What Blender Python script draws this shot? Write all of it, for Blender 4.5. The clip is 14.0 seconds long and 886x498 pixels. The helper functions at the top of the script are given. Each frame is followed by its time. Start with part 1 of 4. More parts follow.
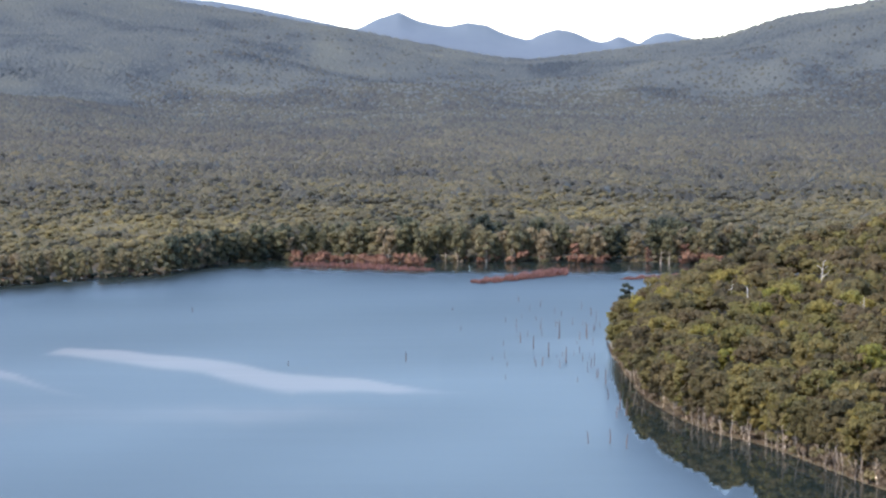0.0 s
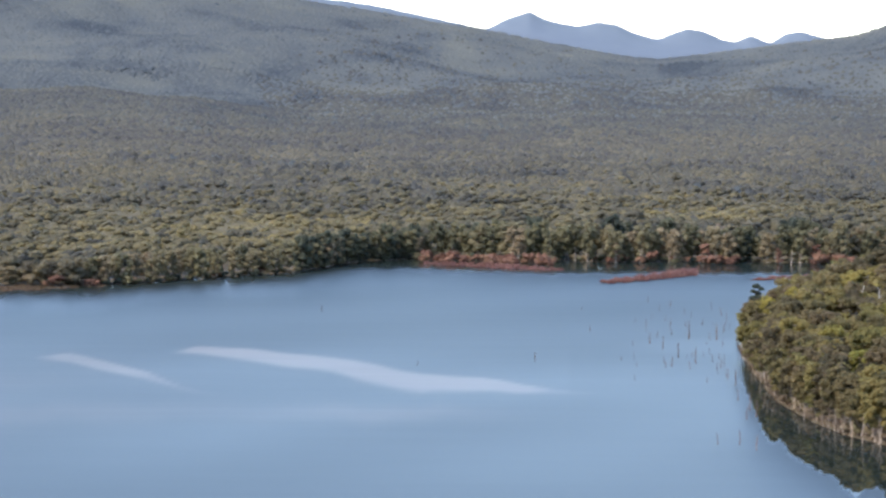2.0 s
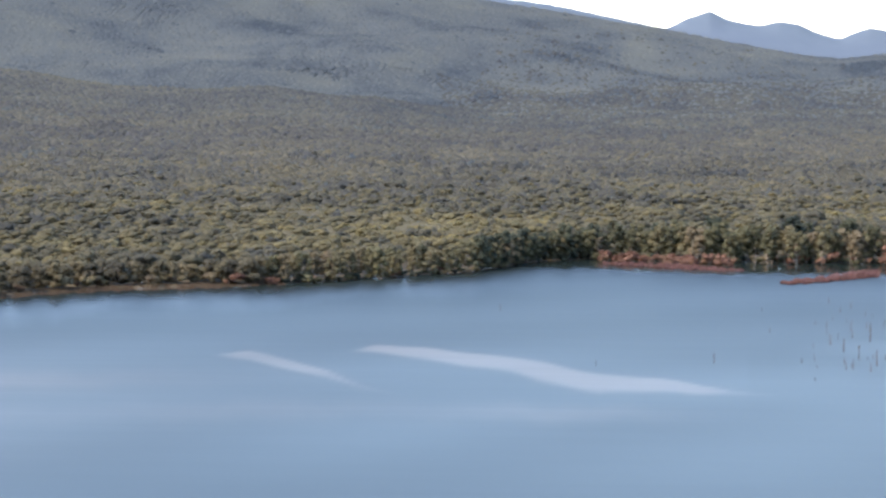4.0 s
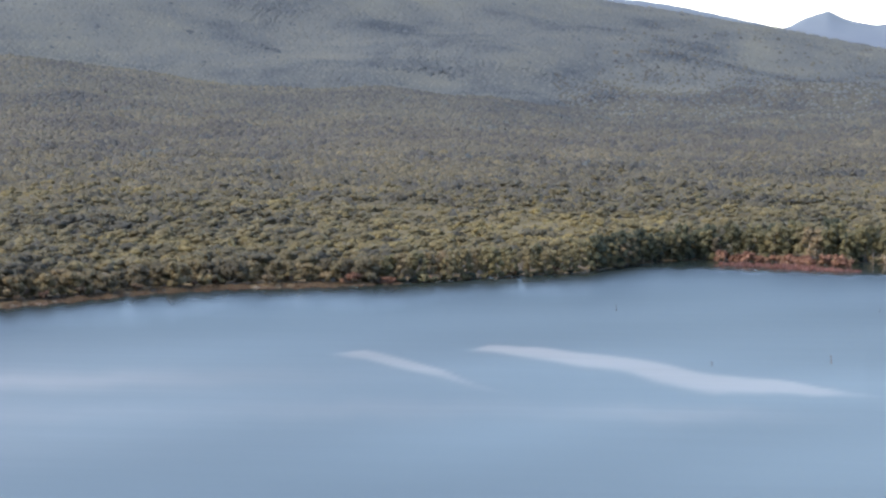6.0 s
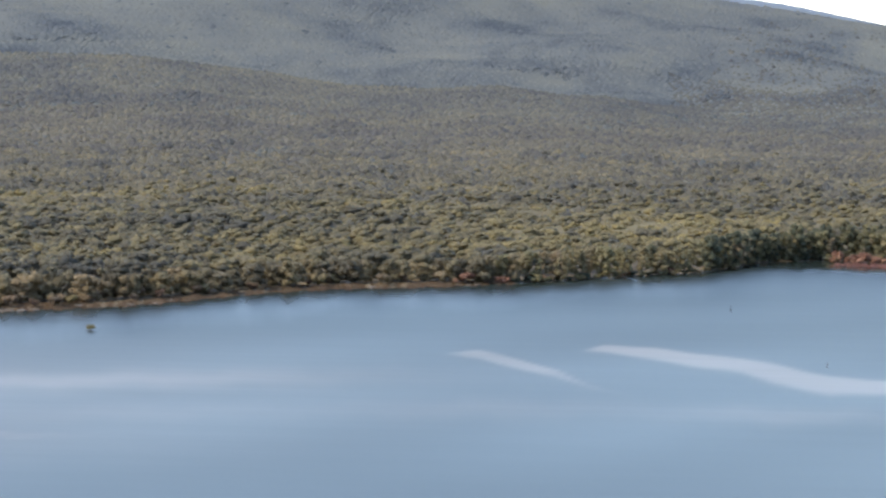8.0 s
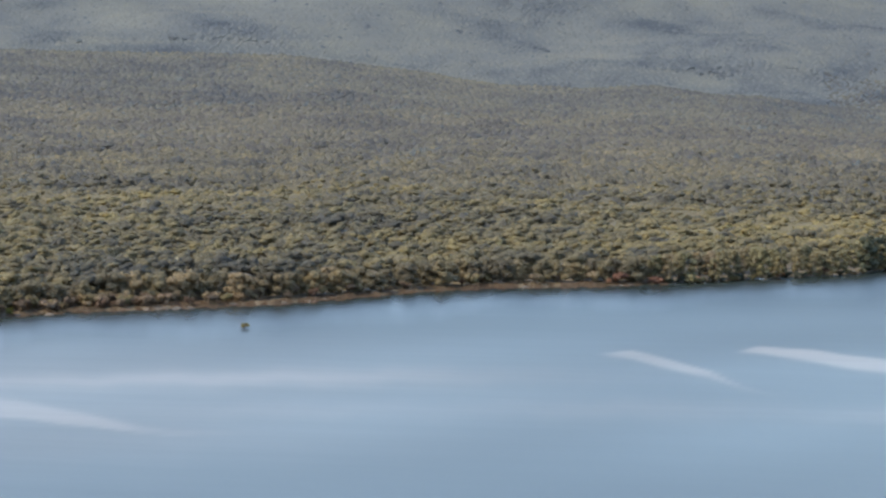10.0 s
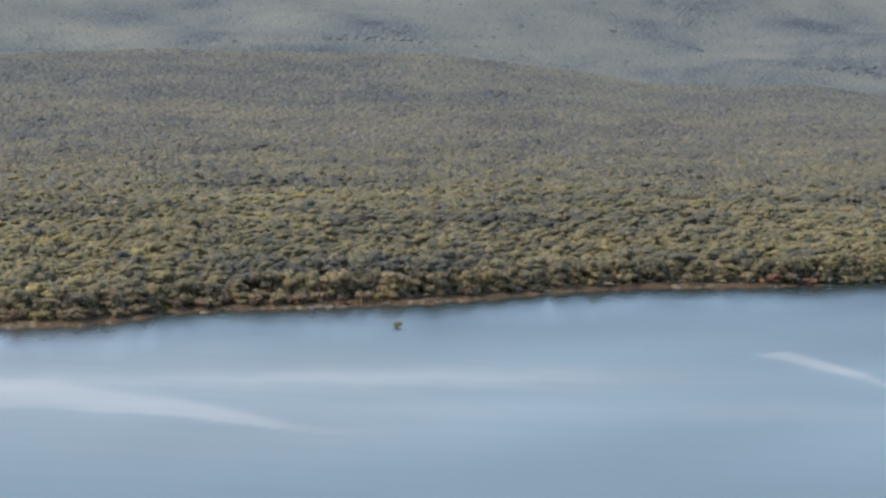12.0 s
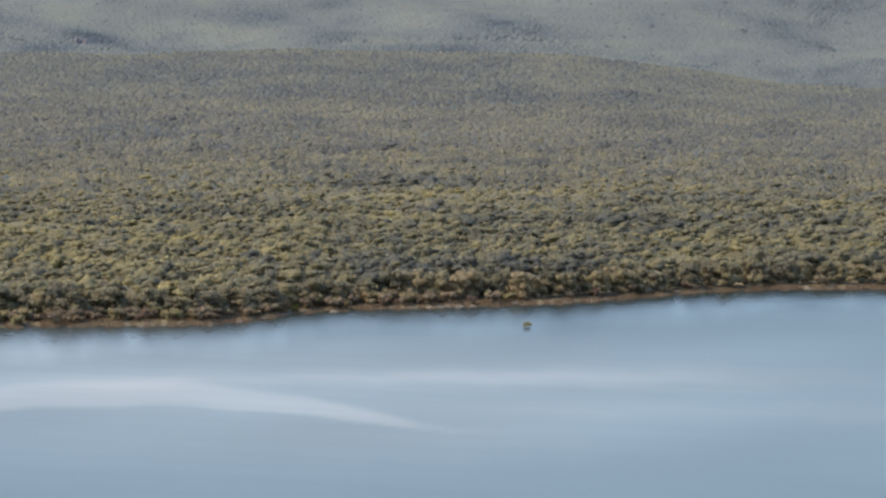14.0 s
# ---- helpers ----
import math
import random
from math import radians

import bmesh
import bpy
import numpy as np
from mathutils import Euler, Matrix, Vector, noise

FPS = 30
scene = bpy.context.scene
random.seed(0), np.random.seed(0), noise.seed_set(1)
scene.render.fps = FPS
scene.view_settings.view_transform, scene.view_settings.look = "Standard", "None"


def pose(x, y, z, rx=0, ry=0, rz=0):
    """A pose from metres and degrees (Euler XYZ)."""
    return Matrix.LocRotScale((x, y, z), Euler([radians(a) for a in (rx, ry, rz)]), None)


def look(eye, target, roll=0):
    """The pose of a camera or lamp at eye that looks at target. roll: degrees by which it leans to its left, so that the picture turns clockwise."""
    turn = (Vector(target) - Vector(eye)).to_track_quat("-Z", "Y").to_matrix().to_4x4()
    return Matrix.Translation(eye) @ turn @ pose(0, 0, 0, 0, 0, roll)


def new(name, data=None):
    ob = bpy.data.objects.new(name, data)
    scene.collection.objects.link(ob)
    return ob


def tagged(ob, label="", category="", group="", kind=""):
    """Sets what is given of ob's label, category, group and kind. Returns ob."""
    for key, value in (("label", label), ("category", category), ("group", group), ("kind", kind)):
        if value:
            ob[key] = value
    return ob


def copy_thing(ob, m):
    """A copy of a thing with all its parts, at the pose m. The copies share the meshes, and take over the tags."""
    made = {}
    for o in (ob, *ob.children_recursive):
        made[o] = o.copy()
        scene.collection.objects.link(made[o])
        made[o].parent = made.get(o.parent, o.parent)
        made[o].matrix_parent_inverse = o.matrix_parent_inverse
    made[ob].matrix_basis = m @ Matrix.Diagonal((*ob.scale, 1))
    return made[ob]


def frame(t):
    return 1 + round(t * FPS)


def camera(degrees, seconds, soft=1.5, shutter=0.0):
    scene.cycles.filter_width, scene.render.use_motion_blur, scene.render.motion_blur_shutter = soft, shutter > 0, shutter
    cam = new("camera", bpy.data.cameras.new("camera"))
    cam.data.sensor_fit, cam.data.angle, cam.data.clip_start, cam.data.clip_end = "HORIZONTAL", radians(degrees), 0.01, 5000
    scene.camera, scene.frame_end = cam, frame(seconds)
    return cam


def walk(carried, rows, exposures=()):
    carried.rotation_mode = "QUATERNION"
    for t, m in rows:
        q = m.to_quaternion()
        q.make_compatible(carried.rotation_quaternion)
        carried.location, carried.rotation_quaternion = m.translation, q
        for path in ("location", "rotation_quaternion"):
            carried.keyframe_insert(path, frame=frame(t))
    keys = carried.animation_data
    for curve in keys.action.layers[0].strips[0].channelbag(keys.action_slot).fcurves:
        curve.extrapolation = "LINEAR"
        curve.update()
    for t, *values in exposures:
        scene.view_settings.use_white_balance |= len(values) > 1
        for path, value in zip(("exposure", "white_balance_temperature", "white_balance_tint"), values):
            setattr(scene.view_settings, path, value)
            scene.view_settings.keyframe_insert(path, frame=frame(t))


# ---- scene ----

# ---- camera: a tripod pan from a lookout 70 m above the lake ----
EYE = 70.0
cam = camera(19.14, 14.0, soft=2.3, shutter=0.6)
TILT, LEAN = -3.793, 0.08
PAN = [
    (0.0, 0.000), (0.5, 0.100), (1.0, 0.583), (1.5, 1.822), (2.0, 2.827), (2.5, 3.646), (3.0, 4.612), (3.5, 5.705),
    (4.0, 6.731), (4.2, 7.113), (6.3, 9.554), (6.5, 9.761), (7.0, 10.261), (7.5, 10.912), (8.0, 11.751), (8.2, 12.080),
    (10.3, 15.603), (10.5, 15.940), (11.0, 16.766), (11.5, 17.603), (12.0, 18.430), (12.5, 19.250), (13.0, 20.086),
    (13.5, 20.909), (14.0, 21.260),
]
walk(cam, [(t, pose(0, 0, EYE, 90 + TILT, LEAN, yaw)) for t, yaw in PAN],
     exposures=[(0.0, 2.08, 6650, 13), (4.0, 2.09, 6800, 13), (7.5, 2.12, 7150, 12), (11.0, 2.15, 7400, 9), (14.0, 2.19, 7700, 8)])

# ---- world and sun ----
SUN_AZ, SUN_EL = 124.0, 46.0      # degrees to the left of the first view, and above the horizon
world = bpy.data.worlds.new("sky")
scene.world = world
world.use_nodes = True
wn = world.node_tree
sky = wn.nodes.new("ShaderNodeTexSky")
sky.sky_type, sky.sun_disc = "NISHITA", False
sky.sun_elevation, sky.sun_rotation = radians(SUN_EL), radians(-SUN_AZ)
sky.altitude, sky.air_density, sky.dust_density, sky.ozone_density = 300, 0.85, 0.5, 2.0
wn.links.new(sky.outputs[0], wn.nodes["Background"].inputs[0])
wn.nodes["Background"].inputs[1].default_value = 0.15
sun = new("sun", bpy.data.lights.new("sun", "SUN"))
sun.data.energy, sun.data.angle, sun.data.color = 2.0, radians(1.0), (1.0, 0.91, 0.76)
sun.matrix_world = look((-math.sin(radians(SUN_AZ)) * 500, math.cos(radians(SUN_AZ)) * 500, 500 * math.tan(radians(SUN_EL))), (0, 0, 0))


# ---- materials ----
def base_material(name, rough=0.8, spec=0.2):
    m = bpy.data.materials.new(name)
    m.use_nodes = True
    nt = m.node_tree
    b = nt.nodes["Principled BSDF"]
    b.inputs["Roughness"].default_value = rough
    b.inputs["Specular IOR Level"].default_value = spec
    return m, nt, b


def node(nt, kind, **sets):
    n = nt.nodes.new(kind)
    for key, value in sets.items():
        n.inputs[key.replace("_", " ")].default_value = value
    return n


def ramp(nt, fac, stops):
    r = nt.nodes.new("ShaderNodeValToRGB")
    while len(r.color_ramp.elements) < len(stops):
        r.color_ramp.elements.new(0.5)
    for e, (p, c) in zip(r.color_ramp.elements, stops):
        e.position, e.color = p, (*c, 1)
    nt.links.new(fac, r.inputs[0])
    return r.outputs[0]


def maths(nt, op, a, b):
    n = nt.nodes.new("ShaderNodeMath")
    n.operation = op
    for i, v in enumerate((a, b)):
        if isinstance(v, (int, float)):
            n.inputs[i].default_value = v
        else:
            nt.links.new(v, n.inputs[i])
    return n.outputs[0]


def noise_tex(nt, scale, detail=4.0, kind="Object"):
    c = nt.nodes.new("ShaderNodeTexCoord")
    n = node(nt, "ShaderNodeTexNoise", Scale=scale, Detail=detail)
    nt.links.new(c.outputs[kind], n.inputs["Vector"])
    return n.outputs["Fac"]


def times_colour(nt, colour, low, high, fac):
    mr = nt.nodes.new("ShaderNodeMapRange")
    mr.inputs["To Min"].default_value, mr.inputs["To Max"].default_value = low, high
    nt.links.new(fac, mr.inputs["Value"])
    mix = nt.nodes.new("ShaderNodeVectorMath")
    mix.operation = "SCALE"
    nt.links.new(colour, mix.inputs[0])
    nt.links.new(mr.outputs[0], mix.inputs["Scale"])
    return mix.outputs[0]


def foliage(name, stops, patch=0.012, through_light=0.45, leaf=0.6, vary=0.25, relief=0.6):
    """Leaves: a colour for each tree, patches of kinds over the woods, and every spray a little different."""
    m, nt, b = base_material(name, 0.65, 0.15)
    at = nt.nodes.new("ShaderNodeAttribute")
    at.attribute_name = "tint"
    oi = nt.nodes.new("ShaderNodeObjectInfo")
    own = maths(nt, "GREATER_THAN", at.outputs["Fac"], 0.5)      # joined woods carry a tint of 1 to 2 for each tree; single trees have none
    v = maths(nt, "ADD", maths(nt, "MULTIPLY", own, maths(nt, "SUBTRACT", at.outputs["Fac"], 1.0)),
              maths(nt, "MULTIPLY", maths(nt, "SUBTRACT", 1.0, own), oi.outputs["Random"]))
    big = noise_tex(nt, patch, 3.0)
    v = maths(nt, "ADD", maths(nt, "MULTIPLY", v, 0.85), maths(nt, "MULTIPLY", maths(nt, "SUBTRACT", big, 0.42), 0.6))
    col = ramp(nt, v, stops)
    geo = nt.nodes.new("ShaderNodeNewGeometry")
    col = times_colour(nt, col, 1 - vary, 1 + vary, geo.outputs["Random Per Island"])
    nt.links.new(col, b.inputs["Base Color"])
    bp = node(nt, "ShaderNodeBump", Strength=relief, Distance=leaf)
    nt.links.new(noise_tex(nt, 0.9 / leaf, 3.0), bp.inputs["Height"])
    nt.links.new(bp.outputs[0], b.inputs["Normal"])
    tr = nt.nodes.new("ShaderNodeBsdfTranslucent")
    nt.links.new(col, tr.inputs["Color"])
    mix = nt.nodes.new("ShaderNodeMixShader")
    mix.inputs[0].default_value = through_light
    nt.links.new(b.outputs[0], mix.inputs[1])
    nt.links.new(tr.outputs[0], mix.inputs[2])
    nt.links.new(mix.outputs[0], nt.nodes["Material Output"].inputs["Surface"])
    return m


def surface(name, stops, scale, rough=0.85, bump=0.3, detail=6.0, fine=6.0):
    """Bark, earth, rock: a ramp over two scales of noise, with relief."""
    m, nt, b = base_material(name, rough)
    n = noise_tex(nt, scale, detail)
    f = noise_tex(nt, scale * fine, 3.0)
    col = ramp(nt, maths(nt, "ADD", maths(nt, "MULTIPLY", n, 0.65), maths(nt, "MULTIPLY", f, 0.35)), stops)
    oi = nt.nodes.new("ShaderNodeObjectInfo")
    nt.links.new(times_colour(nt, col, 0.75, 1.25, oi.outputs["Random"]), b.inputs["Base Color"])
    bp = nt.nodes.new("ShaderNodeBump")
    bp.inputs["Strength"].default_value = bump
    nt.links.new(f, bp.inputs["Height"])
    nt.links.new(bp.outputs[0], b.inputs["Normal"])
    return m


GUM = foliage("gum_leaves", [(0.05, (0.079, 0.071, 0.041)), (0.22, (0.153, 0.115, 0.066)), (0.36, (0.134, 0.117, 0.056)), (0.52, (0.170, 0.133, 0.067)), (0.68, (0.168, 0.148, 0.055)), (0.82, (0.220, 0.177, 0.070)), (0.97, (0.254, 0.215, 0.050))], vary=0.2, through_light=0.62)
YELLOW_GUM = foliage("yellow_green_leaves", [(0.05, (0.165, 0.155, 0.045)), (0.5, (0.215, 0.200, 0.050)), (0.95, (0.250, 0.215, 0.070))], through_light=0.6)
SHORE_GUM = foliage("shore_gum_leaves", [(0.05, (0.113, 0.112, 0.071)), (0.4, (0.189, 0.173, 0.099)), (0.7, (0.241, 0.205, 0.123)), (0.95, (0.298, 0.225, 0.153))], through_light=0.62)
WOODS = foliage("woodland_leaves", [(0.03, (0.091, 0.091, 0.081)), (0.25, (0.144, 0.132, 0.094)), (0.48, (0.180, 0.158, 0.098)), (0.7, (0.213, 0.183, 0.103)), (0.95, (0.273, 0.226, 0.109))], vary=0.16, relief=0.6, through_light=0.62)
# plain to hill: leaves greyer and bluer with distance, painting in the haze
PLAIN_WOODS = foliage("plain_leaves_hazed", [(0.03, (0.085, 0.091, 0.090)), (0.25, (0.128, 0.123, 0.104)), (0.48, (0.154, 0.144, 0.110)), (0.7, (0.176, 0.161, 0.114)), (0.95, (0.216, 0.188, 0.122))], vary=0.13, relief=0.5, through_light=0.6)
UPPER_WOODS = foliage("upper_leaves_hazed", [(0.03, (0.080, 0.087, 0.091)), (0.25, (0.113, 0.111, 0.104)), (0.48, (0.129, 0.127, 0.108)), (0.7, (0.147, 0.140, 0.112)), (0.95, (0.175, 0.161, 0.121))], vary=0.12, relief=0.2, through_light=0.55)
RISE_WOODS = foliage("rise_leaves_hazed", [(0.03, (0.079, 0.089, 0.098)), (0.25, (0.106, 0.111, 0.108)), (0.48, (0.121, 0.125, 0.113)), (0.7, (0.141, 0.140, 0.119)), (0.95, (0.167, 0.161, 0.125))], vary=0.10, relief=0.2, through_light=0.55)
HILL_WOODS = foliage("hill_leaves_hazed", [(0.03, (0.086, 0.106, 0.126)), (0.25, (0.134, 0.154, 0.165)), (0.48, (0.163, 0.181, 0.180)), (0.7, (0.184, 0.200, 0.187)), (0.95, (0.225, 0.231, 0.198))], patch=0.010, vary=0.06, relief=0.2, through_light=0.6, leaf=3.0)
STAND_LEAVES = foliage("dark_blue_green_leaves", [(0.05, (0.080, 0.095, 0.102)), (0.5, (0.105, 0.120, 0.122)), (0.95, (0.136, 0.146, 0.136))], vary=0.12, relief=0.3, through_light=0.5)
BANK_GUM = foliage("bank_gum_leaves", [(0.05, (0.108, 0.098, 0.074)), (0.4, (0.163, 0.144, 0.097)), (0.7, (0.208, 0.177, 0.108)), (0.95, (0.257, 0.196, 0.128))], vary=0.16, through_light=0.62)
PALE = foliage("pale_tan_leaves", [(0.05, (0.17, 0.145, 0.10)), (0.5, (0.22, 0.185, 0.13)), (0.95, (0.26, 0.21, 0.16))], patch=0.05)
RUST = foliage("rust_leaves", [(0.05, (0.138, 0.073, 0.053)), (0.5, (0.230, 0.124, 0.086)), (0.95, (0.276, 0.172, 0.108))], patch=0.05)
REED = foliage("red_brown_reeds", [(0.05, (0.143, 0.072, 0.063)), (0.5, (0.220, 0.106, 0.089)), (0.95, (0.253, 0.144, 0.115))], patch=0.05)
BANK_GRASS = foliage("dry_bank_grass", [(0.05, (0.089, 0.057, 0.042)), (0.5, (0.131, 0.087, 0.060)), (0.95, (0.126, 0.097, 0.050))], patch=0.05)
# dark leaves, with the shade of the cove put into the colour
COVE = foliage("dark_and_shaded_leaves", [(0.05, (0.050, 0.060, 0.048)), (0.6, (0.082, 0.090, 0.062)), (0.95, (0.135, 0.130, 0.075))], through_light=0.55)
SCRUB = foliage("brown_scrub_leaves", [(0.05, (0.125, 0.095, 0.070)), (0.5, (0.182, 0.138, 0.098)), (0.8, (0.180, 0.158, 0.080)), (0.95, (0.235, 0.150, 0.112))], patch=0.05, through_light=0.55)
BARK = surface("pale_bark", [(0.3, (0.16, 0.12, 0.09)), (0.7, (0.38, 0.31, 0.24))], 1.5)
TRUNK = surface("grey_brown_bare_wood", [(0.3, (0.10, 0.080, 0.066)), (0.7, (0.27, 0.215, 0.175))], 1.5)
DARK_BARK = surface("grey_bark", [(0.3, (0.07, 0.055, 0.045)), (0.7, (0.19, 0.155, 0.13))], 1.5)
DEAD = surface("bleached_dead_wood", [(0.3, (0.36, 0.32, 0.28)), (0.7, (0.56, 0.52, 0.47))], 2.0)
SNAG = surface("weathered_snag_wood", [(0.3, (0.080, 0.056, 0.046)), (0.7, (0.176, 0.124, 0.104))], 2.0)
ROCK = surface("dark_wet_rock", [(0.3, (0.03, 0.028, 0.025)), (0.7, (0.10, 0.085, 0.07))], 1.2, 0.95)
CLIFF = surface("grey_sandstone", [(0.3, (0.10, 0.092, 0.105)), (0.7, (0.18, 0.16, 0.17))], 0.08)
EARTH = surface("forest_floor", [(0.3, (0.045, 0.038, 0.026)), (0.55, (0.080, 0.065, 0.042)), (0.75, (0.125, 0.098, 0.062))], 0.12)
# the blue of this base colour is distance haze, painted in
RANGE = surface("far_hazed_ranges", [(0.3, (0.075, 0.095, 0.124)), (0.7, (0.088, 0.111, 0.137))], 0.006, 1.0, 0.0)


def water_material():
    """Wind-roughened lake: dark body, sharp where it lies calm, rough where the breeze runs."""
    m, nt, b = base_material("lake_water", 0.3, 0.5)
    b.inputs["IOR"].default_value = 1.333
    at = nt.nodes.new("ShaderNodeAttribute")
    at.attribute_name = "calm"
    mp = nt.nodes.new("ShaderNodeMapRange")
    mp.inputs["To Min"].default_value, mp.inputs["To Max"].default_value = 0.38, 0.01
    co, st = nt.nodes.new("ShaderNodeTexCoord"), nt.nodes.new("ShaderNodeMapping")
    st.inputs["Scale"].default_value, st.inputs["Rotation"].default_value = (0.012, 0.10, 1), (0, 0, radians(-10))
    rip = node(nt, "ShaderNodeTexNoise", Scale=1.0, Detail=5.0, Roughness=0.65)
    nt.links.new(co.outputs["Object"], st.inputs["Vector"])
    nt.links.new(st.outputs[0], rip.inputs["Vector"])
    gust = maths(nt, "MULTIPLY", maths(nt, "SUBTRACT", rip.outputs["Fac"], 0.5), 0.07)
    nt.links.new(maths(nt, "ADD", at.outputs["Fac"], gust), mp.inputs["Value"])
    slick = nt.nodes.new("ShaderNodeAttribute")     # pale sky sheen of the slicks, painted into the base colour
    slick.attribute_name = "sheen"
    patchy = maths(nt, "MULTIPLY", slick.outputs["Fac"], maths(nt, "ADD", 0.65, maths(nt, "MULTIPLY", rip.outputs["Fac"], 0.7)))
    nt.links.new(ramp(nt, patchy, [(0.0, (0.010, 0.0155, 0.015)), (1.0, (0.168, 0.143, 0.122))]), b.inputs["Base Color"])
    sheen = nt.nodes.new("ShaderNodeMapRange")      # specular level cut on calm water, to dim the bright low sky in it
    sheen.inputs["From Min"].default_value, sheen.inputs["From Max"].default_value = 0.08, 0.4
    sheen.inputs["To Min"].default_value, sheen.inputs["To Max"].default_value = 0.285, 0.19
    nt.links.new(at.outputs["Fac"], sheen.inputs["Value"])
    ruffle = nt.nodes.new("ShaderNodeAttribute")      # ripples that face the viewer mirror less of the low sky
    ruffle.attribute_name = "ruffle"
    nt.links.new(maths(nt, "ADD", mp.outputs[0], maths(nt, "MULTIPLY", ruffle.outputs["Fac"], 0.045)), b.inputs["Roughness"])
    nt.links.new(maths(nt, "MULTIPLY", sheen.outputs[0], maths(nt, "SUBTRACT", 1.0, maths(nt, "MULTIPLY", ruffle.outputs["Fac"], 0.3))), b.inputs["Specular IOR Level"])
    return m


WATER = water_material()


# ---- the lie of the land, by bearing (degrees to the left of north) and distance ----
def along(x, table):
    a = np.array(sorted(table), float)
    return np.interp(x, a[:, 0], a[:, 1])


def smooth(x, a, b):
    t = np.clip((x - a) / (b - a), 0, 1)
    return t * t * (3 - 2 * t)


SHORE = [(-90, 300), (-60, 700), (-14, 1005), (-5, 985), (-2.7, 984), (0.3, 984), (3.4, 1000), (4.7, 985), (5.5, 955), (6.2, 930), (8.3, 905), (9.4, 888),
         (11.9, 866), (13.8, 861), (15.5, 848), (17.4, 818), (18.7, 802), (21, 790), (23.3, 781), (24.5, 772), (25.4, 750),
         (26.6, 736), (31, 739), (45, 640), (90, 300)]
HEAD_NEAR = [(-30.14, 330), (-14.14, 400), (-9.78, 444), (-8.96, 457), (-8.13, 474), (-7.08, 496), (-5.96, 513), (-5.16, 534), (-4.41, 566),
             (-4.17, 591), (-3.86, 628), (-3.64, 662), (-3.56, 690)]
HEAD_FAR = [(-30.14, 930), (-14.14, 925), (-9.74, 900), (-7.14, 860), (-5.84, 825), (-4.74, 785), (-4.04, 745), (-3.64, 712), (-3.56, 692)]
HEAD_TOP = [(-30.14, 34), (-14.14, 24), (-9.72, 17.5), (-8.30, 14), (-7.09, 10), (-5.88, 6.6), (-4.78, 3.6), (-4.04, 1.4), (-3.56, 0.5)]
CREST_A = [(-30, -0.9), (6.0, -0.86), (6.6, -0.82), (8.25, -0.52), (9.3, -0.45), (10.7, -0.28), (12.2, -0.33), (13.7, -0.25), (16.15, 0.12),
           (18.6, 0.40), (21, 0.46), (24.7, 0.53), (27.8, 0.41), (31, 0.47), (50, 0.6)]
CREST_B = [(-30, 2.6), (-14, 2.2), (-9.54, 1.60), (-7.52, 1.28), (-6.07, 0.82), (-3.88, 0.54), (-2.66, 0.39), (-1.92, 0.31), (-1.18, 0.36),
           (0.29, 0.64), (2.25, 1.01), (4.09, 1.31), (5.91, 1.61), (8, 1.95), (12, 2.4), (20, 2.6), (50, 2.6)]
D_A, D_DIP, D_B = 3000.0, 3220.0, 4050.0


def shore_at(az):
    return along(az, SHORE) + 2.5 * np.sin(az * 9.0) + 1.6 * np.sin(az * 23.0 + 1.0)


def land(az, d):
    """Height of the ground."""
    az, d = np.broadcast_arrays(np.asarray(az, float), np.asarray(d, float))
    s = shore_at(az)
    z_a = EYE + D_A * np.tan(np.radians(along(az, CREST_A))) - 6.0
    z_b = EYE + D_B * np.tan(np.radians(along(az, CREST_B))) - 5.0
    rise = np.clip((d - s) / (D_A - s), 0, 1)
    far = z_a * rise ** 2.7
    dip = z_a - 26 * smooth(az, 6.8, 11)
    back = np.where(d < D_DIP, z_a + (dip - z_a) * smooth(d, D_A, D_DIP), dip + (z_b - dip) * np.clip((d - D_DIP) / (D_B - D_DIP), 0, 1) ** 1.15)
    back = np.where(d > D_B, z_b - 0.30 * (d - D_B), back)
    far = np.where(d > D_A, back, far)
    roll = np.sin(d * 0.011 + az * 0.9) * np.sin(az * 1.7 + d * 0.004) + 0.6 * np.sin(d * 0.023 - az * 2.3)
    far = far + roll * 2.6 * smooth(d, 1300, 1900) * (1 - 0.7 * smooth(d, 2700, 3000))
    gullies = (np.sin(az * 0.55 + d * 0.0115) + 0.6 * np.sin(az * 1.1 - d * 0.017 + 2)) * 8 * smooth(d, D_DIP, 3450) * (1 - smooth(d, 3800, D_B))
    far = np.maximum(far + gullies, -2) + np.clip((d - s) * 0.10, -2.0, 0.9)
    n, f, top = along(az, HEAD_NEAR), along(az, HEAD_FAR), along(az, HEAD_TOP)
    r = n + 0.72 * (f - n)
    up = np.where(d < r, np.clip((d - n) / np.maximum(r - n, 1), 0, 1) ** 0.9, np.clip((f - d) / np.maximum(f - r, 1), 0, 1))
    head = np.where((az < -3.56) & (d > n - 20) & (d < f + 20), np.minimum((d - n) * 0.1, (f - d) * 0.1).clip(-2, 0.7) + top * up, -2.0)
    near = -2 + (EYE + 0.3) * np.clip(1 - d / 235.0, 0, 1)
    z = np.maximum(np.maximum(far, head), near)
    rim = EYE - 1.7 - 25 * smooth(d, 0, 600) + 90 * smooth(d, 800, 3500)
    w = smooth(np.abs(az), 72, 95)
    return z * (1 - w) + rim * w


def place(az, d):
    a = np.radians(az)
    return -np.sin(a) * d, np.cos(a) * d


def at(az, d, lift=0.0):
    x, y = place(az, d)
    return float(x), float(y), float(max(land(az, d), -2.0)) + lift


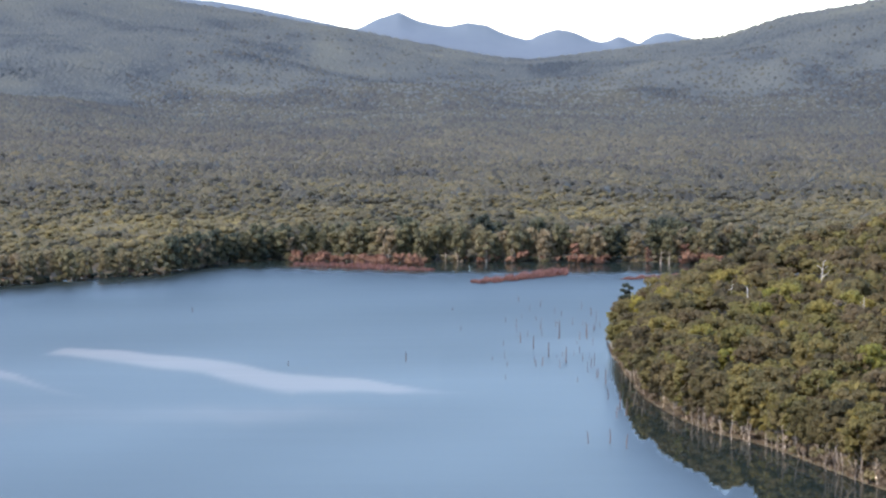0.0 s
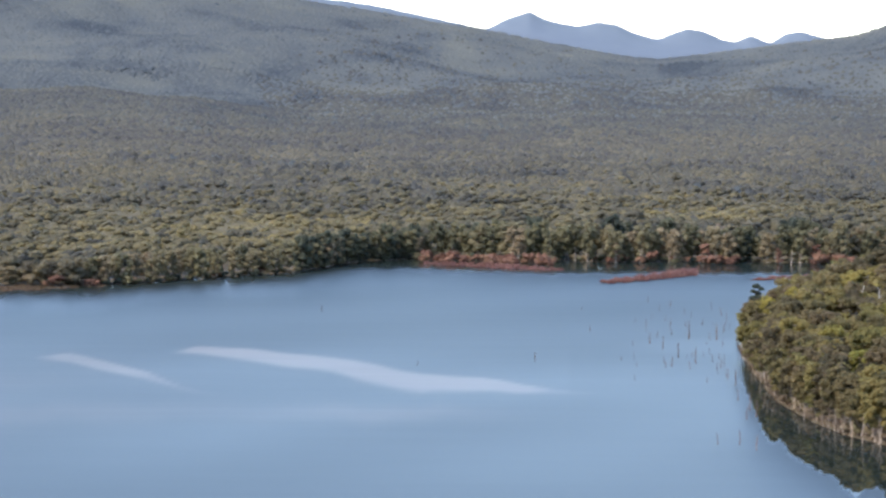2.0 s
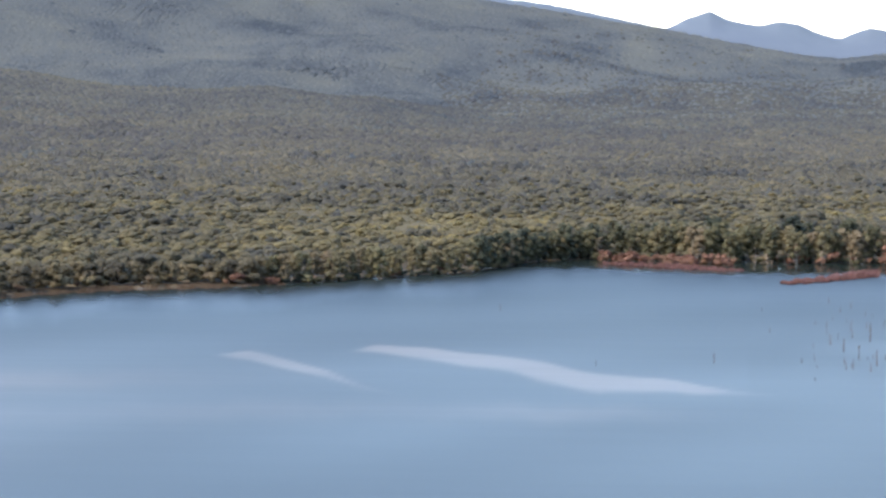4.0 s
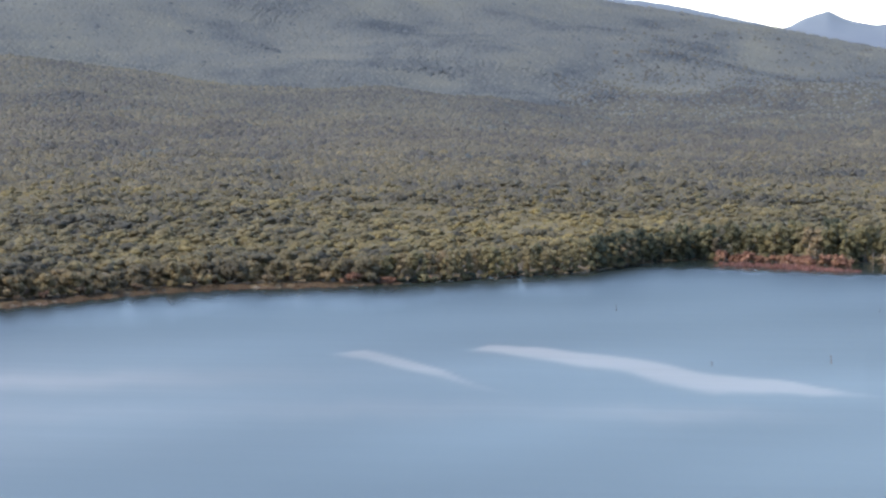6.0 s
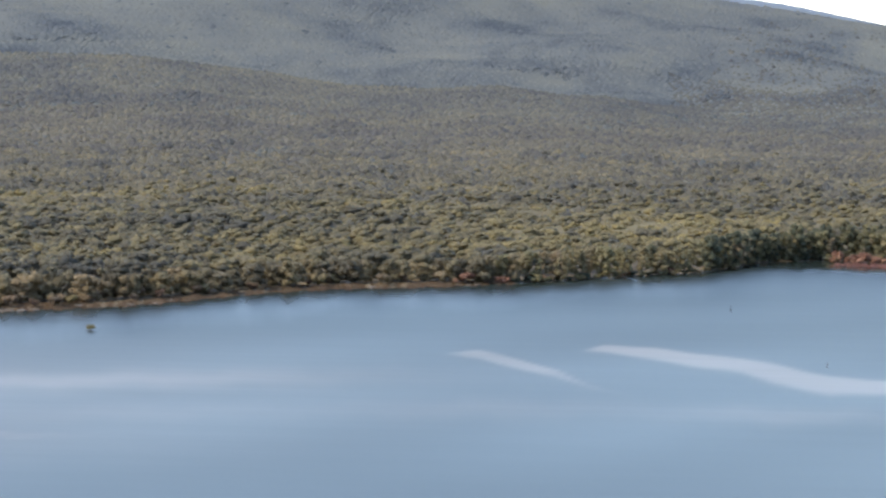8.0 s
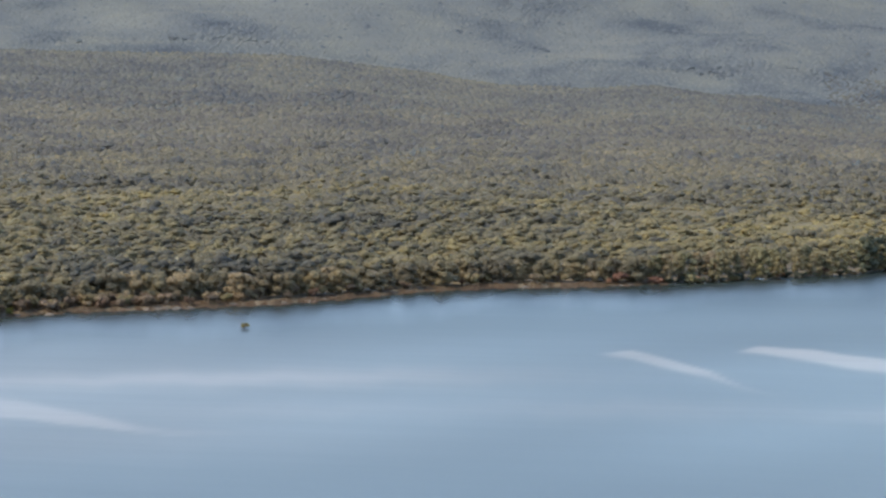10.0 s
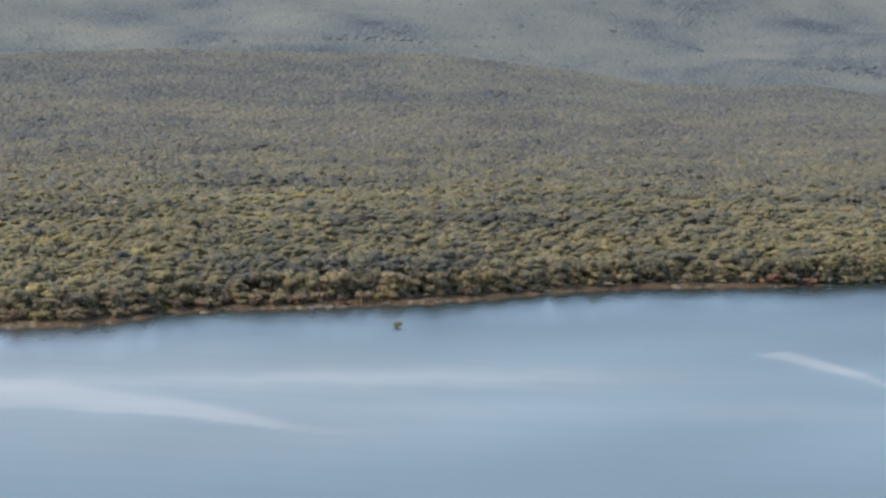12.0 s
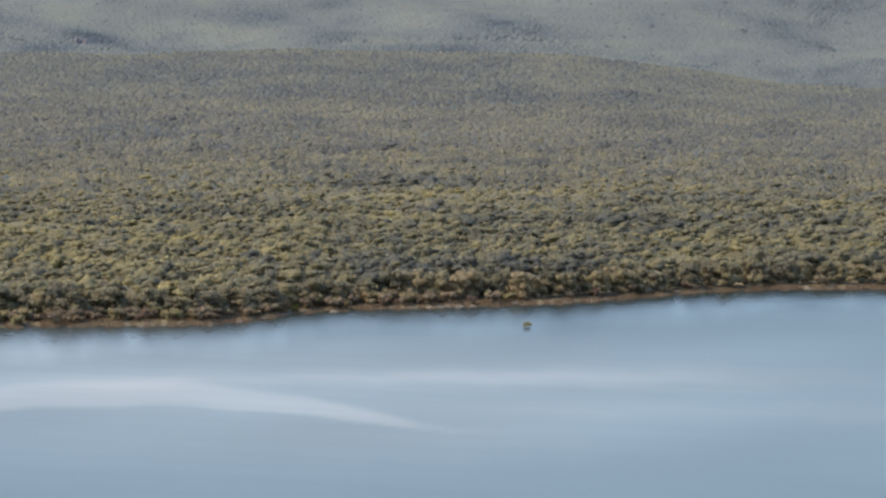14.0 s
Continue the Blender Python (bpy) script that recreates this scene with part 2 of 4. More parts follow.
# ---- building helpers ----
def mesh_of(name, verts, faces, material, tint=None, soft=False, attribute="tint"):
    me = bpy.data.meshes.new(name)
    verts, faces = np.asarray(verts, np.float32), np.asarray(faces, np.int32)
    me.vertices.add(len(verts))
    me.vertices.foreach_set("co", verts.ravel())
    k = faces.shape[1]
    me.loops.add(faces.size)
    me.loops.foreach_set("vertex_index", faces.ravel())
    me.polygons.add(len(faces))
    me.polygons.foreach_set("loop_start", np.arange(len(faces), dtype=np.int32) * k)
    me.polygons.foreach_set("use_smooth", np.broadcast_to(soft, (len(faces),)).copy())
    if tint is not None:
        a = me.attributes.new(attribute, "FLOAT", "POINT")
        a.data.foreach_set("value", np.asarray(tint, np.float32))
    me.materials.append(material)
    me.update(calc_edges=True)
    return me


def part(name, me, parent, label=""):
    ob = new(name, me)
    ob.parent = parent
    return tagged(ob, label)


def grid_faces(rows, cols, wrap=False):
    i, j = np.meshgrid(np.arange(rows - 1), np.arange(cols if wrap else cols - 1), indexing="ij")
    j2 = (j + 1) % cols
    return np.stack([i * cols + j, i * cols + j2, (i + 1) * cols + j2, (i + 1) * cols + j], -1).reshape(-1, 4)


def sprays(rng, centres, radii, k, size, droop=-0.35, jitter=0.6):
    """Leaf sprays: k small triangles scattered over each lobe of foliage, facing roughly outwards."""
    n = len(centres)
    u = rng.normal(size=(n, k, 3))
    u /= np.linalg.norm(u, axis=2, keepdims=True)
    u[..., 2] = np.where(u[..., 2] < droop, -u[..., 2], u[..., 2])
    c = centres[:, None] + u * radii[:, None] * rng.uniform(0.78, 1.06, (n, k, 1))
    nrm = u / radii[:, None] * radii.mean(axis=1)[:, None, None] + rng.normal(size=(n, k, 3)) * jitter
    nrm /= np.linalg.norm(nrm, axis=2, keepdims=True)
    t = np.cross(nrm, rng.normal(size=(n, k, 3)))
    t /= np.linalg.norm(t, axis=2, keepdims=True)
    b = np.cross(nrm, t)
    s = np.broadcast_to(size, (n,))[:, None, None] * rng.uniform(0.65, 1.35, (n, k, 1))
    p = np.stack([c + t * s * 0.6, c - t * s * 0.42 + b * s * 0.5, c - t * s * 0.38 - b * s * 0.52], 2)
    return p.reshape(-1, 3)


G = (1 + 5 ** 0.5) / 2
ICO_V = np.array([(-1, G, 0), (1, G, 0), (-1, -G, 0), (1, -G, 0), (0, -1, G), (0, 1, G), (0, -1, -G), (0, 1, -G), (G, 0, -1), (G, 0, 1), (-G, 0, -1), (-G, 0, 1)]) / (1 + G * G) ** 0.5
ICO_F = np.array([(0, 11, 5), (0, 5, 1), (0, 1, 7), (0, 7, 10), (0, 10, 11), (1, 5, 9), (5, 11, 4), (11, 10, 2), (10, 7, 6), (7, 1, 8),
                  (3, 9, 4), (3, 4, 2), (3, 2, 6), (3, 6, 8), (3, 8, 9), (4, 9, 5), (2, 4, 11), (6, 2, 10), (8, 6, 7), (9, 8, 1)])


DOME_V = np.array([(0, 0, 0.95)] + [(math.cos(k * math.pi / 3), math.sin(k * math.pi / 3), 0.12) for k in range(6)] + [(0, 0, -0.55)])
DOME_F = np.array([(0, 1 + k, 1 + (k + 1) % 6) for k in range(6)] + [(7, 1 + (k + 1) % 6, 1 + k) for k in range(6)])
CAP_V, CAP_F = DOME_V[:7] - (0, 0, 0.9) * (DOME_V[:7, 2:] < 0.5), DOME_F[:6]      # a crown sunk in the lower storey to its waist


def lobes_mesh(rng, c, rad, tint, k, size, body=0.9, jitter=0.45, shape="lobe"):
    """Foliage lobes: an uneven rounded body each, with leaf sprays standing off it."""
    n = len(c)
    form, faces = {"lobe": (ICO_V, ICO_F), "dome": (DOME_V, DOME_F), "cap": (CAP_V, CAP_F)}[shape]
    m = len(form)
    spin = rng.uniform(0, 2 * np.pi, n)
    cs, sn = np.cos(spin)[:, None], np.sin(spin)[:, None]
    u = form[None] * rng.uniform(0.72, 1.22, (n, m, 1))
    u = np.stack([u[..., 0] * cs - u[..., 1] * sn, u[..., 0] * sn + u[..., 1] * cs, u[..., 2]], -1)
    cv = (c[:, None] + u * rad[:, None] * body).reshape(-1, 3)
    cf = (faces[None] + m * np.arange(n)[:, None, None]).reshape(-1, 3)
    tv, soft = np.repeat(tint, m), np.full(len(cf), True)
    if k:
        v = sprays(rng, c, rad, k, size, jitter=jitter)
        f = np.arange(len(v)).reshape(-1, 3) + len(cv)
        cv, cf = np.concatenate([cv, v]), np.concatenate([cf, f])
        tv, soft = np.concatenate([tv, np.repeat(tint, 3 * k)]), np.concatenate([soft, np.full(len(f), False)])
    return cv, cf, tv, soft


def crowns(rng, base, height, radius, lobes, k, size, tint, squash=0.72, lobe_size=0.6, body=0.9, shape="lobe"):
    """Crowns for many trees at once."""
    n = len(base)
    a = rng.uniform(0, 2 * np.pi, (n, lobes))
    r = np.sqrt(rng.uniform(0.05, 1, (n, lobes))) * 0.62
    off = np.stack([np.cos(a) * r, np.sin(a) * r, rng.uniform(-0.45, 0.5, (n, lobes)) * (1.0 - 0.6 * r)], -1)
    if lobes == 1:
        off[:] = 0
    rad = radius[:, None, None] * np.array([1, 1, squash]) * rng.uniform(0.8, 1.2, (n, lobes, 1)) * (lobe_size if lobes > 1 else 1.0)
    mid = base + np.stack([np.zeros(n), np.zeros(n), height - radius * squash], -1)
    c = (mid[:, None] + off * radius[:, None, None] * np.array([1, 1, squash])).reshape(-1, 3)
    tint = np.repeat(1 + tint, lobes)
    return lobes_mesh(rng, c, rad.reshape(-1, 3), tint, k, np.repeat(np.broadcast_to(size, (n,)), lobes), body, 0.45, shape)


def scatter(rng, az0, az1, near, far, gap, loose=0.48):
    """Bearings and distances of trees, about gap metres apart, between two distances (numbers or functions of the bearing)."""
    azs, ds = [], []
    lo = near if callable(near) else (lambda a: np.full_like(a, near))
    hi = far if callable(far) else (lambda a: np.full_like(a, far))
    probe = np.linspace(az0, az1, 200)
    d = lo(probe).min()
    while d < hi(probe).max():
        step = np.degrees(gap / d)
        a = np.arange(az0, az1, step)
        a = a + rng.uniform(-loose, loose, len(a)) * step
        dd = d + rng.uniform(-loose, loose, len(a)) * gap
        keep = (dd > lo(a)) & (dd < hi(a))
        azs.append(a[keep])
        ds.append(dd[keep])
        d += gap
    return np.concatenate(azs), np.concatenate(ds)


def bases(az, d):
    x, y = place(az, d)
    return np.stack([x, y, land(az, d)], -1)


def uneven(x, y, size, seed):
    """Smooth noise from 0 to 1 over the plan, in patches of about that size."""
    g = np.random.default_rng(seed).uniform(0, 1, (257, 257))
    u, v = np.mod(x / size, 256.0), np.mod(y / size, 256.0)
    i, j = np.minimum(u.astype(int), 255), np.minimum(v.astype(int), 255)
    p, q = u - i, v - j
    p, q = p * p * (3 - 2 * p), q * q * (3 - 2 * q)
    return (g[i, j] * (1 - p) + g[i + 1, j] * p) * (1 - q) + (g[i, j + 1] * (1 - p) + g[i + 1, j + 1] * p) * q


# ---- ground and lake ----
def ground_sheet():
    az = np.concatenate([np.arange(-180, -13, 4.0), np.arange(-13, 34, 0.25), np.arange(34, 180, 4.0)])
    d = np.concatenate([[-0.02, 2.0, 30, 80, 130, 180, 210, 240, 300, 360], np.arange(420, 1000, 5.0), np.arange(1000, 4700, 50.0), [4760, 4860]])
    A, D = np.meshgrid(az, d)
    x, y = place(A, D)
    v = np.stack([x, y, land(A, D)], -1).reshape(-1, 3)
    me = mesh_of("ground", v, grid_faces(len(d), len(az), True)[:, ::-1], EARTH, soft=True)
    tagged(new("ground", me), "forest floor and low hills rising from the lake", "ground", kind="structure")


def stroke(az, d, points, crisp):
    """How far a place lies inside a tapering band along a line of (bearing, distance, half width), softer on its near side, or on its far side where crisp is -1."""
    pts = np.array(sorted(points), float)
    mid = np.interp(az, pts[:, 0], pts[:, 1])
    half = np.interp(az, pts[:, 0], pts[:, 2], left=0.0, right=0.0)
    off = (d - mid) * crisp
    edge = 1 - np.where(off > 0, smooth(off, half * 0.6, half * 1.2 + 1.5), smooth(-off, half * 0.3, half * 1.5 + 3))
    return edge * np.clip(half / 9.0, 0, 1)


def lake():
    az = np.concatenate([np.arange(-96, -12, 3.0), np.arange(-12, -3, 0.07), np.arange(-3, 33, 0.15), np.arange(33, 97, 3.0)])
    d = np.concatenate([[150, 250, 350, 400], np.arange(420, 1000, 4.0), [1020, 1060]])
    A, D = np.meshgrid(az, d)
    x, y = place(A, D)
    wob = 1.3 * np.sin(A * 2.3 + D * 0.02) + 0.8 * np.sin(A * 5.3 - D * 0.03)
    calm = 0.04 + 0.025 * np.sin(A * 0.21 + D * 0.031) * np.sin(D * 0.017 - A * 0.45) + 0.015 * np.sin(A * 0.6 + D * 0.055)
    calm = calm + 0.045 * smooth(A, 7, 18) * smooth(-D, -700, -520)
    sheen = np.zeros_like(A)
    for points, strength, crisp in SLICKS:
        sheen = np.maximum(sheen, strength * smooth(stroke(A, D + wob, points, crisp), 0.05, 0.85))
    for a0, d0, wide, deep, strength in SHEEN_PATCHES:
        sheen = sheen + strength * np.exp(-((A - a0) / wide) ** 2 - ((D + 2 * wob - d0) / deep) ** 2)
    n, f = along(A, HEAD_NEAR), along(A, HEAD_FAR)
    ragged = 20 * (uneven(A * 4.2, A * 0, 1.0, 8) - 0.5) + 16 * (uneven(A * 1.7, A * 0, 1.0, 9) - 0.5) + 7 * (uneven(x, y, 4.0, 10) - 0.5)       # calm edge cut jagged, standing for the outline of mirrored crowns
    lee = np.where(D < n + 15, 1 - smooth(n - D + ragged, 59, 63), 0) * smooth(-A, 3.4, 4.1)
    tip = (1 - smooth(np.hypot((A + 3.56) * 11.5, D - 680), 6, 40))
    off = shore_at(A) - D
    lanes = 0.7 + 0.6 * uneven(A * 3.1, A * 0, 1.0, 17)
    shelter = 0.38 * lanes * smooth(A, 4.5, 6.5) * (1 - smooth(off, 8, 115 + 18 * np.sin(A * 1.3)))
    reach = 34 - 32 * smooth(A, 3.0, 5.5) + 5 * np.sin(A * 2.3) * np.sin(A * 1.1 + 1)
    shelter = np.maximum(shelter, (0.85 - 0.4 * smooth(A, 3.0, 6.0)) * (1 - smooth(off, reach, reach + 48)))
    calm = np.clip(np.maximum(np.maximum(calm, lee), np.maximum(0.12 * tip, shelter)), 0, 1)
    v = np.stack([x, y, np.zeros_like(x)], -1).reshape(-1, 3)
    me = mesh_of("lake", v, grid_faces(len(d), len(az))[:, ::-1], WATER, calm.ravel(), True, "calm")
    me.attributes.new("sheen", "FLOAT", "POINT").data.foreach_set("value", sheen.astype(np.float32).ravel())
    ruffle = np.clip(smooth(D, 560, 760) * (1 - 0.55 * smooth(A, 5, 13)) + 0.30 * smooth(A, 6, 14) + 0.25 * (uneven(x, y, 90, 14) - 0.5), 0, 1)
    me.attributes.new("ruffle", "FLOAT", "POINT").data.foreach_set("value", ruffle.astype(np.float32).ravel())
    tagged(new("lake", me), "wide blue lake with pale smooth slicks and a light ripple", "water", kind="structure")


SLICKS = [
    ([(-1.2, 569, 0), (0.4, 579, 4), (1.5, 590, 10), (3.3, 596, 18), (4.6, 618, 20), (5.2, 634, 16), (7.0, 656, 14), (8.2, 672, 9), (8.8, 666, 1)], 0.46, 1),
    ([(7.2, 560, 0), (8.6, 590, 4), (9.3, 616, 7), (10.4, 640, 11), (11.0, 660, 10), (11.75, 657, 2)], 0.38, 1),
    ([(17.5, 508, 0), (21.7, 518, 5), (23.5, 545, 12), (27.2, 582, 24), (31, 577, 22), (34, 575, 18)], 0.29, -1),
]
# soft patches of painted sheen: bearing, distance, half widths across and along, strength
SHEEN_PATCHES = [(4.3, 541, 2.4, 13, 0.18), (18.0, 607, 5.0, 18, 0.24), (23.0, 606, 3.0, 9, 0.12), (18.5, 545, 3.0, 13, 0.10), (31.5, 668, 4.0, 34, 0.17), (28.5, 606, 4.0, 20, 0.18),
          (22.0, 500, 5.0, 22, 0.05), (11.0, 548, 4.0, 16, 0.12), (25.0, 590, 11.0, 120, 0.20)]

ground_sheet()
lake()


# ---- far ranges ----
RIDGE = [(-14, 0.9), (-9, 0.7), (-6.07, 0.74), (-5.47, 0.73), (-4.92, 0.88), (-4.61, 0.85), (-4.25, 0.63), (-3.82, 0.81), (-3.51, 0.66), (-3.27, 0.70),
         (-2.78, 0.91), (-2.47, 0.95), (-2.16, 0.86), (-1.86, 0.72), (-1.43, 0.82), (-0.94, 1.04), (-0.57, 1.10), (-0.08, 1.01),
         (0.54, 1.13), (0.94, 1.33), (1.4, 1.19), (1.89, 0.95), (2.5, 1.08), (3.23, 1.24), (4.21, 1.45), (5.0, 1.57), (6, 1.66), (9, 1.6)]


def ranges():
    az = np.arange(-14, 9, 0.06)
    k = 1 - np.linspace(1, 0, 22) ** 2.2
    A, K = np.meshgrid(az, k)
    sharp = along(az, RIDGE) + 0.010 * np.sin(az * 21) * np.sin(az * 8.3)
    broad = np.convolve(np.pad(sharp, 30, mode="edge"), np.hanning(61) / np.hanning(61).sum(), mode="valid") - 0.05
    soft = np.convolve(np.pad(sharp, 2, mode="edge"), np.hanning(5) / np.hanning(5).sum(), mode="valid") + 0.035
    crest = EYE + 4720 * np.tan(np.radians(broad[None] + (soft - broad)[None] * K ** 24))
    spur = np.sin(A * 3.0 + K * 2.0) * 10 * K * (1 - K)
    D = 4720 - 640 * (1 - K) + spur
    z = -60 + (crest + 60) * K + spur * 0.5
    x, y = place(A, D)
    v = np.stack([x, y, z], -1).reshape(-1, 3)
    x2, y2 = place(az, 4880.0)
    v = np.concatenate([v, np.stack([x2, y2, np.full_like(x2, -60)], -1)])
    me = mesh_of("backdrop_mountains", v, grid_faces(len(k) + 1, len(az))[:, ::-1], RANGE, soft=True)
    tagged(new("backdrop_mountains", me), "mountain range on the horizon, blue haze painted into its colour", "mountains", kind="structure")


ranges()


# ---- woods ----
def height_angle(az, d):
    """How high the ground stands over the lookout's horizon, in degrees."""
    return np.degrees(np.arctan2(land(az, d) - EYE, d))


# stands and clearings on the slopes, some pale ones being sun and haze put into the tint: bearing, angle over the
# horizon, half widths of both, and how much paler (+) or darker (-) the trees are
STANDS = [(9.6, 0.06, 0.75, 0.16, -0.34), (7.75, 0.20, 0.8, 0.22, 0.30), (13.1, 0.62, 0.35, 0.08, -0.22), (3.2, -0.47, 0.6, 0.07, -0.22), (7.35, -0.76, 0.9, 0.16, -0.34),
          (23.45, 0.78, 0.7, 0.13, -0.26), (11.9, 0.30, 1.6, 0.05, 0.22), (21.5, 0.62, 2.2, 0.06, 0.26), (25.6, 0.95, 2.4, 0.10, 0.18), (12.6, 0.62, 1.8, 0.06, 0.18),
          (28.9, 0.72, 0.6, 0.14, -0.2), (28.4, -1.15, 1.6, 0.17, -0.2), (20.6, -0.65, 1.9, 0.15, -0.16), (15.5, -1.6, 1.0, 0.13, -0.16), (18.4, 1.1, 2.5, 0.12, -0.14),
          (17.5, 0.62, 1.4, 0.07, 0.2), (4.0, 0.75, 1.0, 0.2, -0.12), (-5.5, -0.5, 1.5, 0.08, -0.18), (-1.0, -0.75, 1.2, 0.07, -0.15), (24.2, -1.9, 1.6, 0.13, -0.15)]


def stand_tint(az, d):
    """Paler and darker stands over the plan."""
    x, y = place(az, d)
    t = 0.50 * (uneven(x, y, 55, 3) - 0.5) + 0.40 * (uneven(x, y, 150, 4) - 0.5) + 0.24 * (uneven(x, y, 24, 5) - 0.5)
    e = height_angle(az, d)
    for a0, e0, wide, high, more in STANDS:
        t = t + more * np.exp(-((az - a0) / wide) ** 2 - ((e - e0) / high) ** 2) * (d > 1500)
    t = t + 0.20 * np.exp(-((d - 2985) / 40) ** 2) * smooth(az, 8, 10)        # sunlight on the brow of the rise, painted into the tint
    # hills paler to the left and towards their tops: haze put into the tint
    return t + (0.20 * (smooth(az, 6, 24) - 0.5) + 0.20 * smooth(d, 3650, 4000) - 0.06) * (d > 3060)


def woods(name, label, rng, az, d, height, radius, lobes, k, size, material, vary=0.2, spread=0.5, mean=0.45, **more):
    n = len(az)
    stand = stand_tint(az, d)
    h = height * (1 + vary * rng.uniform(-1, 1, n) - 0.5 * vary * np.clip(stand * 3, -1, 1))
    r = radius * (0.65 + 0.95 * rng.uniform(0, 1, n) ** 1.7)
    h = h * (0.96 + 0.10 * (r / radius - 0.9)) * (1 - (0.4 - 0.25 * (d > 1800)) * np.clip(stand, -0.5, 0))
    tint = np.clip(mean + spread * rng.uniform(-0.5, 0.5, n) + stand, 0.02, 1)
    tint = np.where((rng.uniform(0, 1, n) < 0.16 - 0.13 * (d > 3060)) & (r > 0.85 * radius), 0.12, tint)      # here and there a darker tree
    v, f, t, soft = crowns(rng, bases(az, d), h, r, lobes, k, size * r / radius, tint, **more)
    tagged(new(name, mesh_of(name, v, f, material, t, soft)), label, "trees", kind="stuff")


def wood_edge(q):
    """Where the closed woodland begins behind the shore trees."""
    return shore_at(q) + 9 + 8 * smooth(q, 10, 13) + 4 * smooth(q, 19, 22)


def understorey(name, label, rng, near, far, step_az, step_d, lift, material, fade, right=-11.2, left=32.8):
    """The closed lower storey between the crowns: one uneven sheet that comes down to the ground at its rim."""
    az, dd = np.arange(right, left, step_az), np.arange(near, far, step_d)
    A, D = np.meshgrid(az, dd)
    A = A + rng.uniform(-0.4, 0.4, A.shape) * step_az
    D = D + rng.uniform(-0.4, 0.4, A.shape) * step_d
    x, y = place(A, D)
    z = land(A, D) + lift * smooth(D, near, near + fade) * (1 - smooth(D, far - fade, far)) + rng.normal(size=A.shape) * 0.35
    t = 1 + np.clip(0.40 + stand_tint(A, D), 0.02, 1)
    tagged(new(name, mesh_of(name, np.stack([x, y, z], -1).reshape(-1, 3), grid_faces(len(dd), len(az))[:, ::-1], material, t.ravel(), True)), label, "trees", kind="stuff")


# trees change gradually from kind to kind with distance; their leaf colours carry painted haze
rng = np.random.default_rng(7)
belts = [scatter(rng, -11, 32.5, near, far, gap, 0.8) for near, far, gap in
         ((wood_edge, 1330, 6.3), (1330, 1800, 6.4), (1800, 2400, 6.6), (2400, 3070, 6.6), (3070, 4110, 7.2))]
a, d = np.concatenate([b[0] for b in belts]), np.concatenate([b[1] for b in belts])
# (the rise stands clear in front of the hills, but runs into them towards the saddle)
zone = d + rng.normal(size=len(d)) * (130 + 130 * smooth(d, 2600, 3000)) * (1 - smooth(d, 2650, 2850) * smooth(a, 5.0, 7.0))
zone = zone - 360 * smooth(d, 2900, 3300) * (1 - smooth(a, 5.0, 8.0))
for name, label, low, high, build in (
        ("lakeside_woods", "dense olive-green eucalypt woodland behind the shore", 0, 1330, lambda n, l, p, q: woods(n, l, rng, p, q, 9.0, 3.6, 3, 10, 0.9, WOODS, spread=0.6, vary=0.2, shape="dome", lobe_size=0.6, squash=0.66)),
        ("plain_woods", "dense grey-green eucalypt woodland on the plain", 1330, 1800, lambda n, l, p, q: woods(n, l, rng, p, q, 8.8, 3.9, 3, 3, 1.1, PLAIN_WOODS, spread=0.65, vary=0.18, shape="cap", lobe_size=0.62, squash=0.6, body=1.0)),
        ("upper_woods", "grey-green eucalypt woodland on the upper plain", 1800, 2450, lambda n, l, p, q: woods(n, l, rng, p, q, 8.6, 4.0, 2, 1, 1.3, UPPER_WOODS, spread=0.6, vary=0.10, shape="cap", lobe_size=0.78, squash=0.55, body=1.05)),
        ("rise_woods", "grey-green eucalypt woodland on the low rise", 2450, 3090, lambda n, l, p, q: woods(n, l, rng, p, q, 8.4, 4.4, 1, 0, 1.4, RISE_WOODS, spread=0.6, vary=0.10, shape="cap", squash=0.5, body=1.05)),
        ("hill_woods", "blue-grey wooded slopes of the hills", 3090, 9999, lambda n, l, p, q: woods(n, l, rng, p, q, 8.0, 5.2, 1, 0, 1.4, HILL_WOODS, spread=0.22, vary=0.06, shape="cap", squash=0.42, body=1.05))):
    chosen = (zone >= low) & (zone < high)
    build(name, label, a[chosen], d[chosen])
# taller, darker trees in groups on the knoll, the rise and the hills: bearing, distance, half widths of both, how many
GROUPS = [(7.75, 2860.0, 0.42, 24, 26), (6.8, 2775.0, 0.40, 24, 22), (9.1, 3430.0, 0.33, 14, 22), (9.95, 3445.0, 0.45, 10, 14), (5.77, 3330.0, 0.5, 16, 10), (13.1, 3590.0, 0.4, 10, 12),
          (14.66, 3620.0, 0.3, 9, 10), (23.53, 3400.0, 0.5, 12, 14), (28.3, 2025.0, 1.1, 40, 26), (20.57, 2355.0, 1.3, 36, 28), (15.54, 1815.0, 0.7, 30, 14), (-1.68, 3285.0, 0.8, 14, 12)]
rng = np.random.default_rng(13)
near_a, near_d = scatter(rng, -10.8, 32.3, 1350, 2990, 16, 0.9)
x, y = place(near_a, near_d)
loose = rng.uniform(0, 1, len(near_a)) < 0.16 * smooth(uneven(x, y, 120, 21), 0.35, 0.75) * (0.35 + 0.65 * smooth(near_d, 1500, 2000))
a = np.concatenate([near_a[loose]] + [a0 + wide * rng.normal(size=n) * 0.7 for a0, _, wide, _, n in GROUPS])
d = np.concatenate([near_d[loose]] + [d0 + deep * rng.normal(size=n) * 0.7 for _, d0, _, deep, n in GROUPS])
hill = d > 3100
